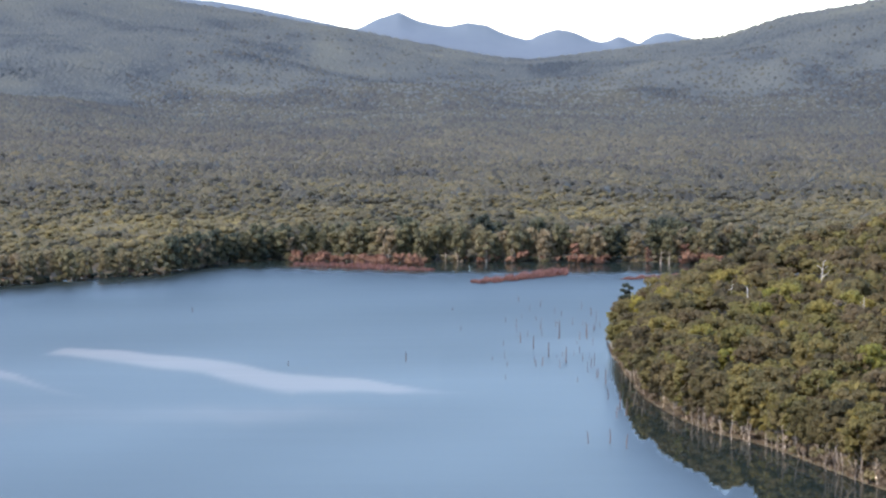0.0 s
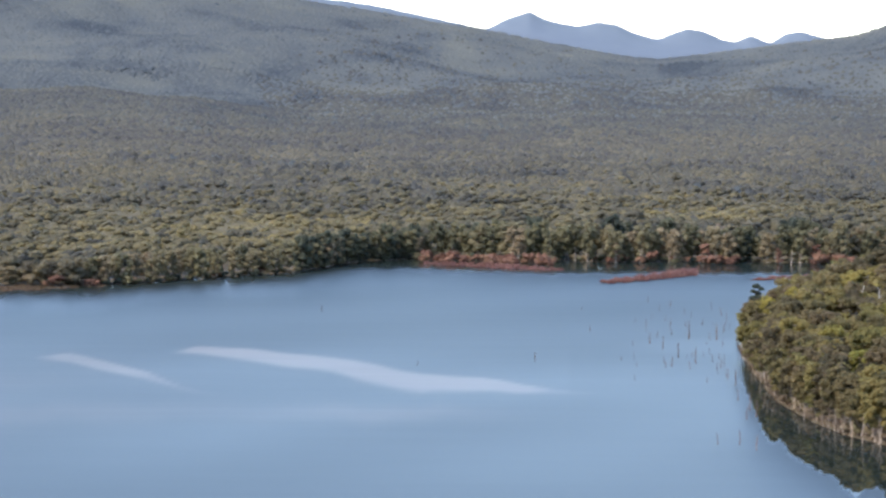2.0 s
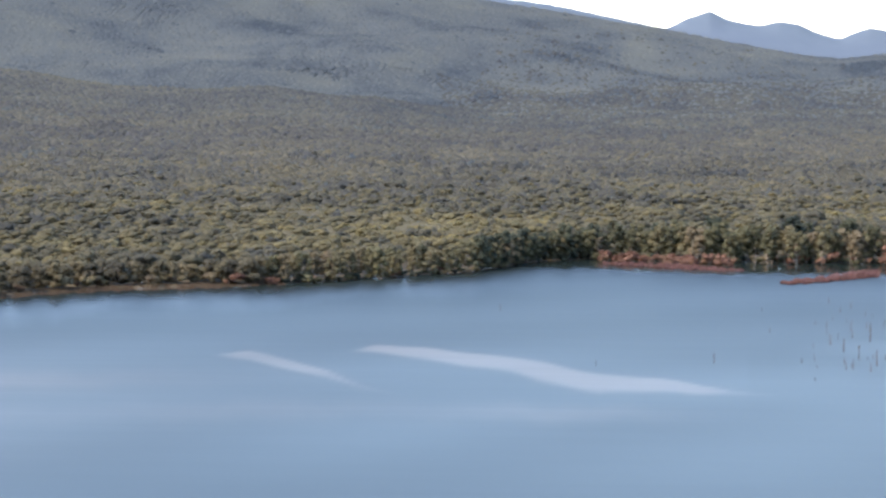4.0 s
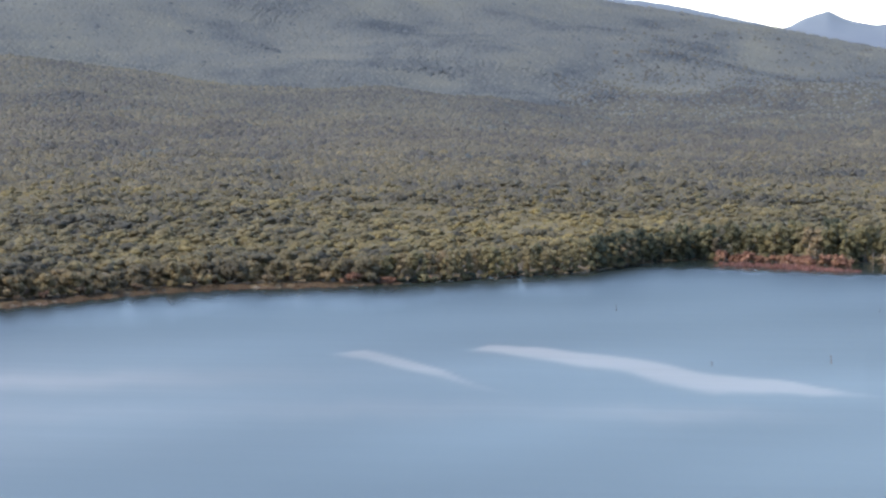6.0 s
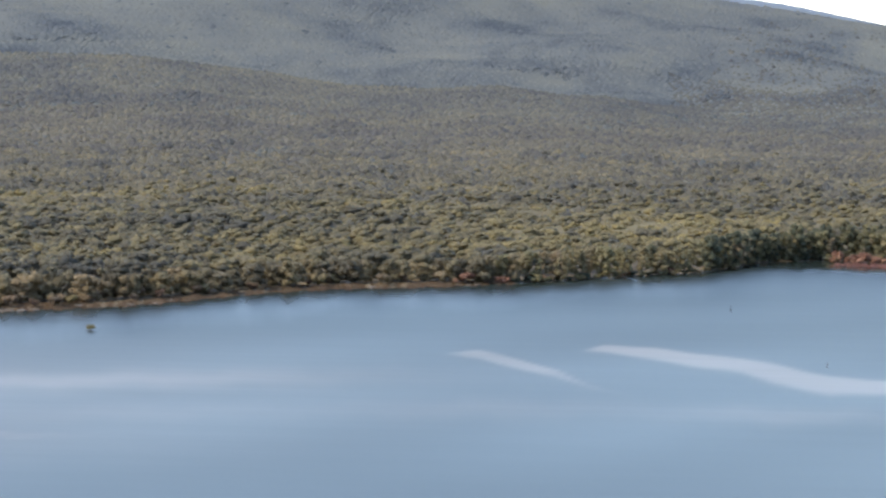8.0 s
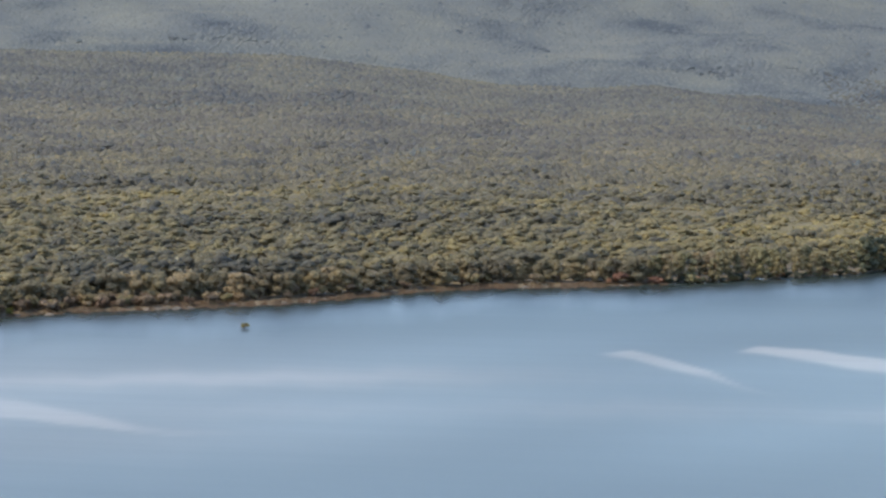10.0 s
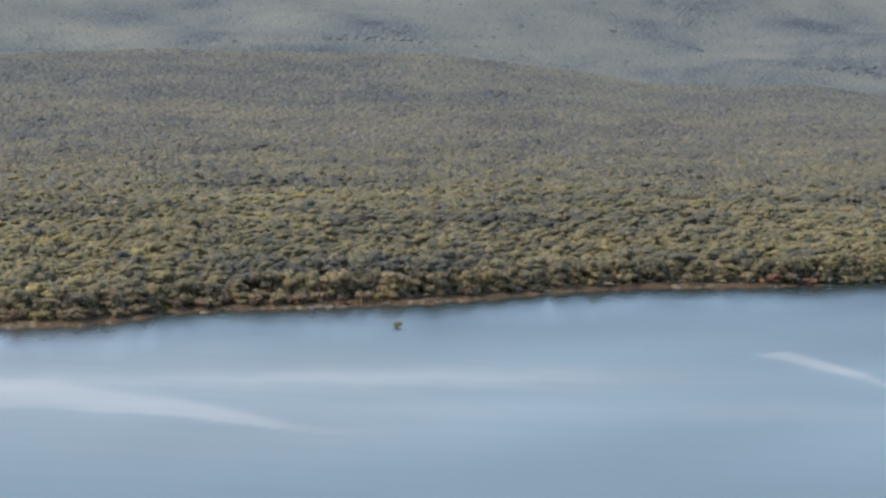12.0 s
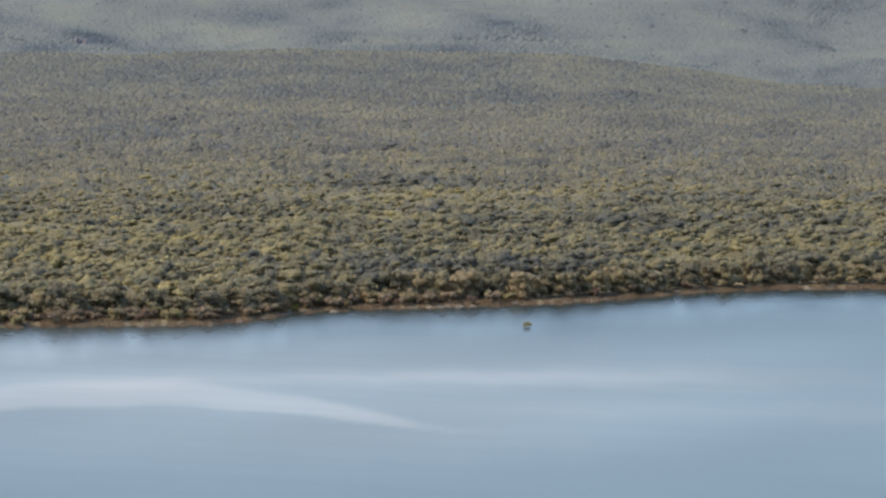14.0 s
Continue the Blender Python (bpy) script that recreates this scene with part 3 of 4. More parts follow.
woods("dark_stands", "taller blue-green eucalypts in dark groups on the rise", rng, a[~hill], d[~hill], 9.9, 4.6, 2, 2, 1.3, STAND_LEAVES, vary=0.12, shape="cap", lobe_size=0.72, squash=0.6)
woods("hill_stands", "darker eucalypts in groups on the hills, blue-grey for haze", rng, a[hill], d[hill], 9.6, 4.8, 2, 0, 1.3, HILL_WOODS, vary=0.12, spread=0.1, mean=-0.3, shape="cap", lobe_size=0.72, squash=0.55)
understorey("lakeside_understorey", "shaded olive lower trees of the lakeside woods", rng, 1010, 1400, 0.2, 14.0, 6.4, WOODS, 40)
understorey("plain_understorey", "shaded lower trees of the plain, leaf colour greyed for haze", rng, 1340, 1900, 0.16, 14.0, 5.7, PLAIN_WOODS, 40)
understorey("upper_understorey", "lower trees of the upper plain, leaf colour greyed for haze", rng, 1840, 2500, 0.14, 14.0, 5.4, UPPER_WOODS, 30)
understorey("rise_understorey", "lower trees of the low rise, leaf colour greyed for haze", rng, 2460, 3080, 0.14, 14.0, 5.6, RISE_WOODS, 30)
understorey("saddle_understorey", "lower trees running back to the saddle, greyed for haze", rng, 3040, 3500, 0.14, 14.0, 5.6, RISE_WOODS, 30, left=7.0)
understorey("hill_understorey", "lower trees of the hills, leaf colour blue-grey for haze", rng, 3440, 4110, 0.14, 14.0, 5.8, HILL_WOODS, 30)
understorey("slope_understorey", "lower trees at the foot of the hills, blue-grey for haze", rng, 3060, 3480, 0.14, 14.0, 5.8, HILL_WOODS, 30, right=6.8)


# ---- tubes, trees and snags ----
def tube(path, radii, sides=6):
    """A tapering stem along a path: vertices and quads."""
    path, radii = np.asarray(path, float), np.asarray(radii, float)
    t = np.gradient(path, axis=0)
    t /= np.linalg.norm(t, axis=1, keepdims=True)
    side = np.cross(t, (0.31, 0.95, 0.05))
    side /= np.linalg.norm(side, axis=1, keepdims=True)
    up = np.cross(t, side)
    a = np.arange(sides) * 2 * np.pi / sides
    v = path[:, None] + radii[:, None, None] * (side[:, None] * np.cos(a)[None, :, None] + up[:, None] * np.sin(a)[None, :, None])
    return v.reshape(-1, 3), grid_faces(len(path), sides, True)


def joined(pieces):
    vs, fs, n = [], [], 0
    for v, f in pieces:
        vs.append(v)
        fs.append(f + n)
        n += len(v)
    return np.concatenate(vs), np.concatenate(fs)


def stem(rng, foot, head, r0, r1, bend=0.06, steps=6):
    foot, head = np.asarray(foot, float), np.asarray(head, float)
    k = np.linspace(0, 1, steps)[:, None]
    length = np.linalg.norm(head - foot)
    sway = rng.normal(size=3) * bend * length * np.array([1, 1, 0.2])
    path = foot + (head - foot) * k + sway * np.sin(k * np.pi) + rng.normal(size=(steps, 3)) * 0.012 * length * (k * (1 - k) * 4)
    return path, np.linspace(r0, r1, steps)


def tree(name, label, group, rng, height, spread, low, lobes, k, size, leaves, bark, limbs=5, thick=0.16, squash=0.7, lobe=0.42, split=False):
    """A tree: trunk with limbs, and a crown of uneven lobes of leaves with gaps between them. low: where the crown begins, as a share of the height."""
    top = new(name)
    lean = rng.normal(size=2) * 0.05 * height
    path, rad = stem(rng, (0, 0, -0.6), (lean[0], lean[1], height * 0.86), thick, thick * 0.3)
    pieces, arms = [tube(path, rad, 7)], []
    centres, radii = [], []
    for i in range(lobes):
        a = i * 2.4 + rng.uniform(-0.5, 0.5)
        up = low + (1 - low) * (i + 0.5) / lobes * 0.93
        wide = spread * (0.35 + 0.65 * math.sin(math.pi * min(1, max(0.0, (up - low) / (1 - low)) * 0.75 + 0.22))) * rng.uniform(0.45, 0.85)
        r = spread * lobe * rng.uniform(0.8, 1.25)
        c = np.array([lean[0] * up + math.cos(a) * wide, lean[1] * up + math.sin(a) * wide, min(up * height, height - r * squash)])
        centres.append(c)
        radii.append((r, r, r * squash))
        if i < limbs:
            j = min(int(up * 0.8 * 5), 4)
            p, q = stem(rng, path[j], c, rad[j] * 0.6, 0.03, 0.08, 4)
            (arms if split else pieces).append(tube(p, q, 5))
    trunk = part("trunk", mesh_of("trunk", *joined(pieces), bark, soft=True), top)
    for arm in arms:
        part("limb", mesh_of("limb", *arm, bark, soft=True), trunk)
    v, f, t, soft = lobes_mesh(rng, np.array(centres), np.array(radii), np.zeros(lobes), k, np.full(lobes, size), 0.74, 0.6)
    part("crown", mesh_of("crown", v, f, leaves, soft=soft), top)
    return tagged(top, label, "tree", group)


def spread_out(protos, rng, az, d, low=0.85, high=1.15, sink=0.0, grow=None, level=-9.0):
    """Copies of the kinds of tree at the places given; the kinds themselves stand at the first places."""
    for i in range(len(az)):
        p = protos[i % len(protos)]
        s = rng.uniform(low, high) * (float(grow(az[i])) if grow else 1.0)
        foot = at(az[i], d[i])
        m = Matrix.Translation((foot[0], foot[1], max(foot[2] - sink, level))) @ pose(0, 0, 0, 0, 0, rng.uniform(0, 360)) @ Matrix.Diagonal((s, s, s * rng.uniform(0.92, 1.08), 1))
        if i < len(protos):
            p.matrix_basis = m
        else:
            made = copy_thing(protos[i % len(protos)], Matrix())
            made.matrix_basis = m


def shuffled(rng, az, d):
    o = rng.permutation(len(az))
    return az[o], d[o]


def toward_tip(q):
    """Trees grow lower towards the headland's tip."""
    return 0.58 + 0.42 * smooth(-q, 3.6, 4.7)


# trees of the headland: along its waterline, then over its slope; the rest is one closed wood behind them
T = "trees of the headland"
rng = np.random.default_rng(21)
GUM_LABEL = "olive-green gum tree with a pale bare lower trunk"
fringe = [tree("gum_tree", GUM_LABEL, T, rng, rng.uniform(9.5, 11.5), rng.uniform(2.6, 3.3), low, 14, 26, 0.75, GUM, BARK, thick=0.15, squash=0.8, lobe=0.36, split=True) for low in (0.44, 0.32, 0.4, 0.24, 0.46, 0.34)]
edge_az = np.concatenate([np.linspace(-3.84, -4.3, 18), np.arange(-4.3, -10.7, -0.085)])
edge_d = along(edge_az, HEAD_NEAR) + rng.uniform(0.2, 7.0, len(edge_az))
spread_out(fringe, rng, *shuffled(rng, edge_az + rng.uniform(-0.03, 0.03, len(edge_az)), edge_d), 0.8, 1.08, 0.0, toward_tip)
slope = [tree("gum_tree", "rounded olive-green gum tree on the wooded headland", T, rng, rng.uniform(9, 11), rng.uniform(3.4, 4.3), 0.42, 14, 30, 0.75, GUM, BARK, squash=0.72, lobe=0.36) for _ in range(5)]
slope += [tree("gum_tree", "bushy yellow-green gum tree on the wooded headland", T, rng, rng.uniform(8, 9.5), rng.uniform(3.2, 3.8), 0.32, 14, 30, 0.75, GUM, BARK, squash=0.85, lobe=0.36) for _ in range(2)]
a, d = scatter(rng, -10.7, -3.76, lambda q: along(q, HEAD_NEAR) + 8, lambda q: along(q, HEAD_FAR) - 6, 5.6)
order = np.argsort(d - along(a, HEAD_NEAR) + rng.uniform(0, 60, len(d)))
pick, rest = order[:200], order[200:]
spread_out(slope, rng, *shuffled(rng, a[pick], d[pick]), 0.85, 1.15, 0.0, toward_tip)
woods("headland_woods", "olive and yellow-green gum trees crowding the headland", rng, a[rest], d[rest], 9.6 * toward_tip(a[rest]), 3.3, 7, 20, 0.8, GUM, spread=1.0, mean=0.56, vary=0.22, shape="dome", lobe_size=0.5, squash=0.85)

rng = np.random.default_rng(31)
bright = [tree("gum_tree", "bright yellow-green gum tree standing out on the headland", T, rng, h, w, 0.3, 15, 32, 0.7, YELLOW_GUM, BARK, squash=0.85, lobe=0.36) for h, w in ((11.0, 3.6), (10.0, 3.0))]
a = np.array([-8.2, -8.35, -7.6, -7.2, -9.3, -6.95, -5.7, -6.3, -8.9, -7.9])
spread_out(bright, rng, a, np.array([506.0, 514, 640, 655, 520, 625, 590, 548, 610, 575]), 0.9, 1.15)
dying = [tree("gum_tree", "pinkish-grey half-bare gum tree on the headland", T, rng, 9.0, 2.6, 0.35, 10, 26, 0.6, PALE, BARK, squash=0.8, lobe=0.36)]
a = np.array([-9.05, -6.9, -8.6, -5.4, -4.6, -7.45])
spread_out(dying, rng, a, np.array([468.0, 560, 620, 560, 640, 500]), 0.9, 1.1)

rng = np.random.default_rng(29)
tip = tree("gum_tree", "dark leggy gum tree at the headland's tip", T, rng, 11.2, 2.2, 0.55, 7, 34, 0.8, COVE, DARK_BARK, squash=0.6)
tip.matrix_basis = Matrix.Translation(at(-4.02, 722.0))

# trees of the far shore
T = "trees along the shore"
rng = np.random.default_rng(33)
shore_kinds = [tree("shore_tree", "grey-green gum tree at the water's edge", T, rng, rng.uniform(8.5, 11), rng.uniform(2.4, 3.1), 0.16, 12, 34, 0.85, SHORE_GUM, BARK, squash=0.95) for _ in range(6)]
a = np.arange(-10.8, 10.6, 0.21)
a = a + rng.uniform(-0.07, 0.07, len(a))
spread_out(shore_kinds, rng, *shuffled(rng, a, shore_at(a) + rng.uniform(-3.5, 6, len(a))), 0.85, 1.15, 0.0, level=-0.3, grow=lambda q: 1.25 - 0.25 * smooth(q, 1, 6))
bank_kinds = [tree("shore_tree", "dull olive gum tree behind the grassy bank", T, rng, rng.uniform(7.5, 9.5), rng.uniform(3.3, 4.4), 0.10, 9, 34, 0.95, BANK_GUM, DARK_BARK, squash=0.7, lobe=0.5) for _ in range(5)]
a = np.arange(10.4, 32.3, 0.24)
a = a + rng.uniform(-0.08, 0.08, len(a))
spread_out(bank_kinds, rng, *shuffled(rng, a, wood_edge(a) - rng.uniform(-2, 6, len(a))), 0.75, 1.1)
dark_kinds = [tree("shore_tree", "tall dark green gum tree, cove shade painted into its leaves", T, rng, rng.uniform(11, 12.5), rng.uniform(3.2, 3.8), 0.05, 13, 24, 1.0, COVE, DARK_BARK, squash=0.95) for _ in range(3)]
a = np.concatenate([np.arange(3.5, 6.0, 0.16), [-4.75, -4.95, -5.15, -5.05, -1.0, -1.15, 0.75, 0.6, -3.72, 2.1, -2.0]])
d = shore_at(a) + rng.uniform(-1, 4, len(a)) + np.concatenate([np.zeros(len(a) - 11), [14.0, 22, 16, 34, 16, 24, 12, 20, 2, 10, 12]])
spread_out(dark_kinds, rng, *shuffled(rng, a, d), 0.85, 1.15)
tall_kinds = [tree("shore_tree", "tall dark gum tree rising behind the flooded shore", T, rng, h, w, 0.25, 14, 30, 1.0, COVE, BARK, squash=0.9) for h, w in ((16.0, 4.4), (14.0, 4.0))]
a = np.array([-4.9, -5.15, -4.7, -5.3, -2.0, -0.9, 0.8])
spread_out(tall_kinds, rng, a, shore_at(a) + np.array([26.0, 34, 18, 24, 16, 14, 12]), 0.9, 1.1)


warm_kinds = [tree("shore_tree", "pinkish-brown dying tree at the flooded shore", T, rng, h, w, 0.08, 9, 26, 0.8, RUST, BARK, squash=0.95) for h, w in ((7.0, 1.7), (8.0, 2.0))]
a = np.array([-4.48, -5.3, -3.35, -0.95, -5.6, -2.9])
spread_out(warm_kinds, rng, a, shore_at(a) - 2.5, 0.75, 1.05, level=-0.2)
pale_kinds = [tree("shore_tree", "pale grey-tan half-bare gum tree near the shore", T, rng, 10.5, 2.6, 0.3, 9, 26, 0.8, PALE, BARK, squash=0.8)]
a = np.array([-3.25, -5.2, -2.4, 3.35, 1.2])
spread_out(pale_kinds, rng, a, shore_at(a) + np.array([20.0, 18.0, 2.0, -1.0, 4.0]), 0.85, 1.1)


# ---- shrubs, reeds and grass at the water ----
def shrub(name, label, group, rng, height, spread, lobes, k, size, leaves):
    """A many-stemmed bush: a few stems from the ground and a ragged mass of foliage down to its foot."""
    top = new(name)
    pieces, centres, radii = [], [], []
    for i in range(lobes):
        a = i * 2.4 + rng.uniform(-0.4, 0.4)
        w = spread * math.sqrt(rng.uniform(0.05, 1)) * 0.7
        z = height * rng.uniform(0.25, 0.72)
        r = spread * rng.uniform(0.34, 0.5)
        centres.append((math.cos(a) * w, math.sin(a) * w, z))
        radii.append((r, r, min(r * 0.9, height * 0.33)))
        if i < 3:
            p, q = stem(rng, (math.cos(a) * 0.1, math.sin(a) * 0.1, -0.5), centres[-1], 0.06, 0.02, 0.1, 4)
            pieces.append(tube(p, q, 5))
    for piece in pieces:
        part("stem", mesh_of("stem", *piece, DARK_BARK, soft=True), top)
    v, f, t, soft = lobes_mesh(rng, np.array(centres), np.array(radii), np.zeros(lobes), k, np.full(lobes, size), 0.8, 0.6)
    part("foliage", mesh_of("foliage", v, f, leaves, soft=soft), top)
    return tagged(top, label, "shrub", group)


rng = np.random.default_rng(45)
T = "rust-coloured shrubs on the shore"
rust = [shrub("rust_shrub", "rust-brown waterside shrub with bare reddish twigs", T, rng, h, w, 9, 18, 0.6, RUST) for h, w in ((2.6, 2.2), (3.6, 2.3), (4.8, 2.4), (3.0, 2.6), (4.2, 2.0))]
a = np.concatenate([rng.uniform(0.3, 1.95, 30), rng.uniform(2.0, 3.3, 15), rng.uniform(-3.6, -2.6, 10), rng.uniform(-6.2, -5.2, 9), rng.uniform(-2.6, 0.2, 9), rng.uniform(6, 12, 8)])
off = np.concatenate([rng.uniform(-28, -6, 30), rng.uniform(-22, -8, 15), rng.uniform(-14, -2, 10), rng.uniform(-12, 0, 9), rng.uniform(-4, 1, 9), rng.uniform(-1, 2, 8)])
spread_out(rust, rng, a, shore_at(a) + off, 0.6, 1.15, level=-0.2)
T = "green undergrowth at the far waterline"
dark_under = [shrub("waterside_bush", "dark green undergrowth bush at the flooded shore", T, rng, h, 1.9, 7, 16, 0.6, m) for h, m in ((2.2, COVE), (2.8, SHORE_GUM), (1.8, SHORE_GUM))]
a = np.linspace(-10.5, 10.4, 150) + rng.uniform(-0.06, 0.06, 150)
spread_out(dark_under, rng, *shuffled(rng, a, shore_at(a) + rng.uniform(-2.0, 2.5, 150)), 0.7, 1.2, level=-0.2)
T = "brown scrub on the bank"
scrub = [shrub("scrub_bush", "dull brown and olive scrub bush on the bank", T, rng, rng.uniform(2.4, 3.6), rng.uniform(1.8, 2.6), 8, 16, 0.6, m) for m in (SCRUB, SCRUB, SCRUB, BANK_GRASS)]
a = np.concatenate([rng.uniform(19.5, 32, 190), rng.uniform(10.5, 19.5, 30)])
off = np.concatenate([rng.uniform(4, 18, 190), rng.uniform(7, 14, 30)])
spread_out(scrub, rng, *shuffled(rng, a, shore_at(a) + off), 0.6, 1.3)
T = "brown undergrowth on the headland's waterline"
under = [shrub("scrub_bush", "low brown undergrowth bush beside the pale trunks", T, rng, rng.uniform(1.3, 2.0), rng.uniform(1.2, 1.8), 6, 16, 0.45, SCRUB) for _ in range(3)]
a = rng.uniform(-10.4, -4.0, 130)
spread_out(under, rng, a, along(a, HEAD_NEAR) + rng.uniform(2.0, 8, 130), 0.7, 1.5)
green = shrub("waterside_bush", "fresh green bush leaning over the lake from the bank", "", rng, 3.0, 1.3, 8, 22, 0.45, YELLOW_GUM)
green.matrix_basis = Matrix.Translation(at(24.49, float(shore_at(24.49)) + 0.6))
lone = shrub("island_bush", "lone olive bush standing out in the lake", "", rng, 1.7, 1.4, 8, 20, 0.38, SHORE_GUM)
lone.matrix_basis = Matrix.Translation((*place(19.43, 726.0), 0.05))


def blades(rng, x, y, z, height, width, lean=0.25):
    """Tufts of thin blades."""
    n = len(x)
    a = rng.uniform(0, np.pi, n)
    w = np.stack([np.cos(a), np.sin(a), np.zeros(n)], -1) * width * rng.uniform(0.6, 1.4, (n, 1))
    p = np.stack([x, y, z], -1)
    h = height * rng.uniform(0.6, 1.3, n)
    tip = p + np.stack([rng.normal(size=n) * lean * h, rng.normal(size=n) * lean * h, h], -1)
    v = np.stack([p - w, p + w, tip], 1).reshape(-1, 3)
    return v, np.arange(3 * n).reshape(-1, 3), np.repeat(1 + rng.uniform(0, 1, n), 3)


def reed_bed(label, rng, line, n):
    """A low bed of reeds along a line of (bearing, distance, half width, height)."""
    pts = np.array(sorted(line), float)
    a = rng.uniform(pts[0, 0], pts[-1, 0], n)
    half = np.interp(a, pts[:, 0], pts[:, 2]) * (0.85 + 0.2 * np.sin(a * 37) * np.sin(a * 17 + 2))
    side = rng.uniform(-1, 1, n)
    ragged = np.abs(side) < 0.55 + 0.45 * np.sin(a * 61 + 3 * np.sin(a * 23)) * np.sin(a * 143 + 2)
    a, half, side = a[ragged], half[ragged], side[ragged]
    n = len(a)
    d = np.interp(a, pts[:, 0], pts[:, 1]) + side * half + 1.5 * np.sin(a * 17)
    x, y = place(a, d)
    h = np.interp(a, pts[:, 0], pts[:, 3]) * (0.8 + 0.3 * np.sin(a * 29 + d * 0.3) + 0.25 * np.sin(a * 97 + d))
    v, f, t = blades(rng, x, y, np.full(n, -0.1), h, 0.22)
    tagged(new("reed_bed", mesh_of("reed_bed", v, f, REED, t)), label, "reeds", kind="stuff")


rng = np.random.default_rng(51)
reed_bed("low red-brown reed island lying in the lake", rng, [(-0.62, 884, 2, 0.7), (-0.8, 886, 6, 1.1), (-1.3, 894, 9, 1.4), (-1.9, 908, 11, 1.5), (-2.4, 921, 15, 1.8), (-2.72, 928, 11, 1.5)], 14000)
reed_bed("low red-brown reed strip near the headland", rng, [(-3.88, 898, 1.5, 0.7), (-4.3, 904, 4, 1.1), (-5.2, 912, 5, 1.1)], 3000)
reed_bed("red-brown reeds in front of the spit shrubs", rng, [(0.2, 943, 2, 0.6), (0.8, 947, 6, 1.0), (1.6, 955, 9, 1.5), (2.3, 965, 6, 1.2), (3.25, 973, 4, 1.0)], 7000)
n = 34000
a = rng.uniform(10.2, 32.2, n)
d = shore_at(a) + rng.uniform(0, 1, n) ** 1.4 * (11 + 8 * smooth(a, 19, 22)) - 2.2
x, y = place(a, d)
v, f, t = blades(rng, x, y, np.maximum(land(a, d) - 0.05, -0.1), 0.55, 0.16)
tagged(new("bank_grass", mesh_of("bank_grass", v, f, BANK_GRASS, t)), "dry tan grass and sedge along the bank", "grass", kind="stuff")
n = 3500
a = rng.uniform(-10.7, -3.45, n)
d = along(a, HEAD_NEAR) + rng.uniform(-0.8, 7, n)
x, y = place(a, d)
v, f, t = blades(rng, x, y, land(a, d) - 0.05, 0.6, 0.12)
tagged(new("headland_grass", mesh_of("headland_grass", v, f, BANK_GRASS, t)), "dry tan grass under the headland trees", "grass", kind="stuff")


# ---- dead timber ----
def snag(label, group, rng, height, radius, material, branches=2):
    """A dead trunk: a tapering, slightly crooked stem with a broken top and a few stubs."""
    top = new("dead_snag")
    path, rad = stem(rng, (0, 0, -1.2), (rng.normal() * 0.05 * height, rng.normal() * 0.05 * height, height), radius, radius * 0.45, 0.03)
    body = part("stem", mesh_of("stem", *tube(path, rad, 7), material, soft=True), top)
    for i in range(branches):
        j = 3 + i % 3
        a = rng.uniform(0, 6.3)
        l = height * rng.uniform(0.1, 0.22)
        p, q = stem(rng, path[j], path[j] + np.array([math.cos(a) * l, math.sin(a) * l, l * 0.8]), rad[j] * 0.6, 0.02, 0.1, 4)
        part("branch_stub", mesh_of("branch_stub", *tube(p, q, 5), material, soft=True), body)
    return tagged(top, label, "dead tree", group)


rng = np.random.default_rng(63)
T = "drowned snags in the lake"
SNAG_LABEL = "thin weathered dead snag standing in the water"
SNAGS = [(-0.21, 780, 0.9), (-1.64, 809, 1.3), (-2.14, 791, 1.5), (-1.61, 730, 1.5), (-1.68, 684, 2.1), (-2.52, 695, 3.4), (-2.31, 650, 2.6), (-2.7, 637, 2.8),
         (-3.13, 695, 3.1), (-3.22, 764, 1.7), (-1.32, 677, 1.0), (-1.06, 642, 0.8), (-1.97, 669, 2.4), (-2.04, 627, 1.2), (-2.15, 704, 1.3), (-2.19, 629, 1.7),
         (-2.55, 625, 1.4), (-2.98, 692, 1.6), (-2.97, 659, 1.2), (-3.25, 627, 1.7), (-3.39, 607, 1.4), (-3.54, 593, 2.4), (-3.87, 548, 2.7), (-3.81, 534, 1.8)]
MORE_SNAGS = [(-4.01, 539, 2.4), (-3.15, 497, 1.6), (-3.64, 497, 2.0), (-4.04, 490, 2.0), (0.83, 639, 1.7), (3.39, 631, 0.9), (5.48, 777, 1.4), (-0.38, 717, 1.0),
              (-2.85, 735, 1.4), (-3.3, 720, 1.6), (-2.6, 760, 1.1), (-3.6, 565, 1.8), (-3.05, 640, 1.5), (-1.85, 700, 1.2)]
for a, d, h in SNAGS + MORE_SNAGS:
    ob = snag(SNAG_LABEL, T, rng, h * 1.45, 0.065 + 0.035 * h, SNAG, 1 + (h > 1.6))
    ob.matrix_basis = Matrix.Translation((*place(a, float(d)), 0.0))
faint = [snag(SNAG_LABEL, T, rng, h, 0.085, SNAG, 1) for h in (1.2, 1.8, 2.6)]
a, d = rng.uniform(-3.55, -1.3, 30), rng.uniform(590, 800, 30)
spread_out(faint, rng, a, d, 0.7, 1.2, level=0.0)
T = "bare pale trunks at the headland's waterline"
kinds = [snag("slim pale bare trunk standing in the shallows", T, rng, h, 0.10, m, 2) for h, m in ((2.2, TRUNK), (3.8, BARK), (4.8, TRUNK), (6.0, BARK))]
a = -4.9 - 5.6 * rng.uniform(0, 1, 46) + 0.1 * np.sin(np.arange(46) * 2.1)
spread_out(kinds, rng, *shuffled(rng, a, along(a, HEAD_NEAR) + rng.uniform(-5, 1.5, len(a))), 0.8, 1.2, level=0.0)
T = "bare pale trunks at the far shore"
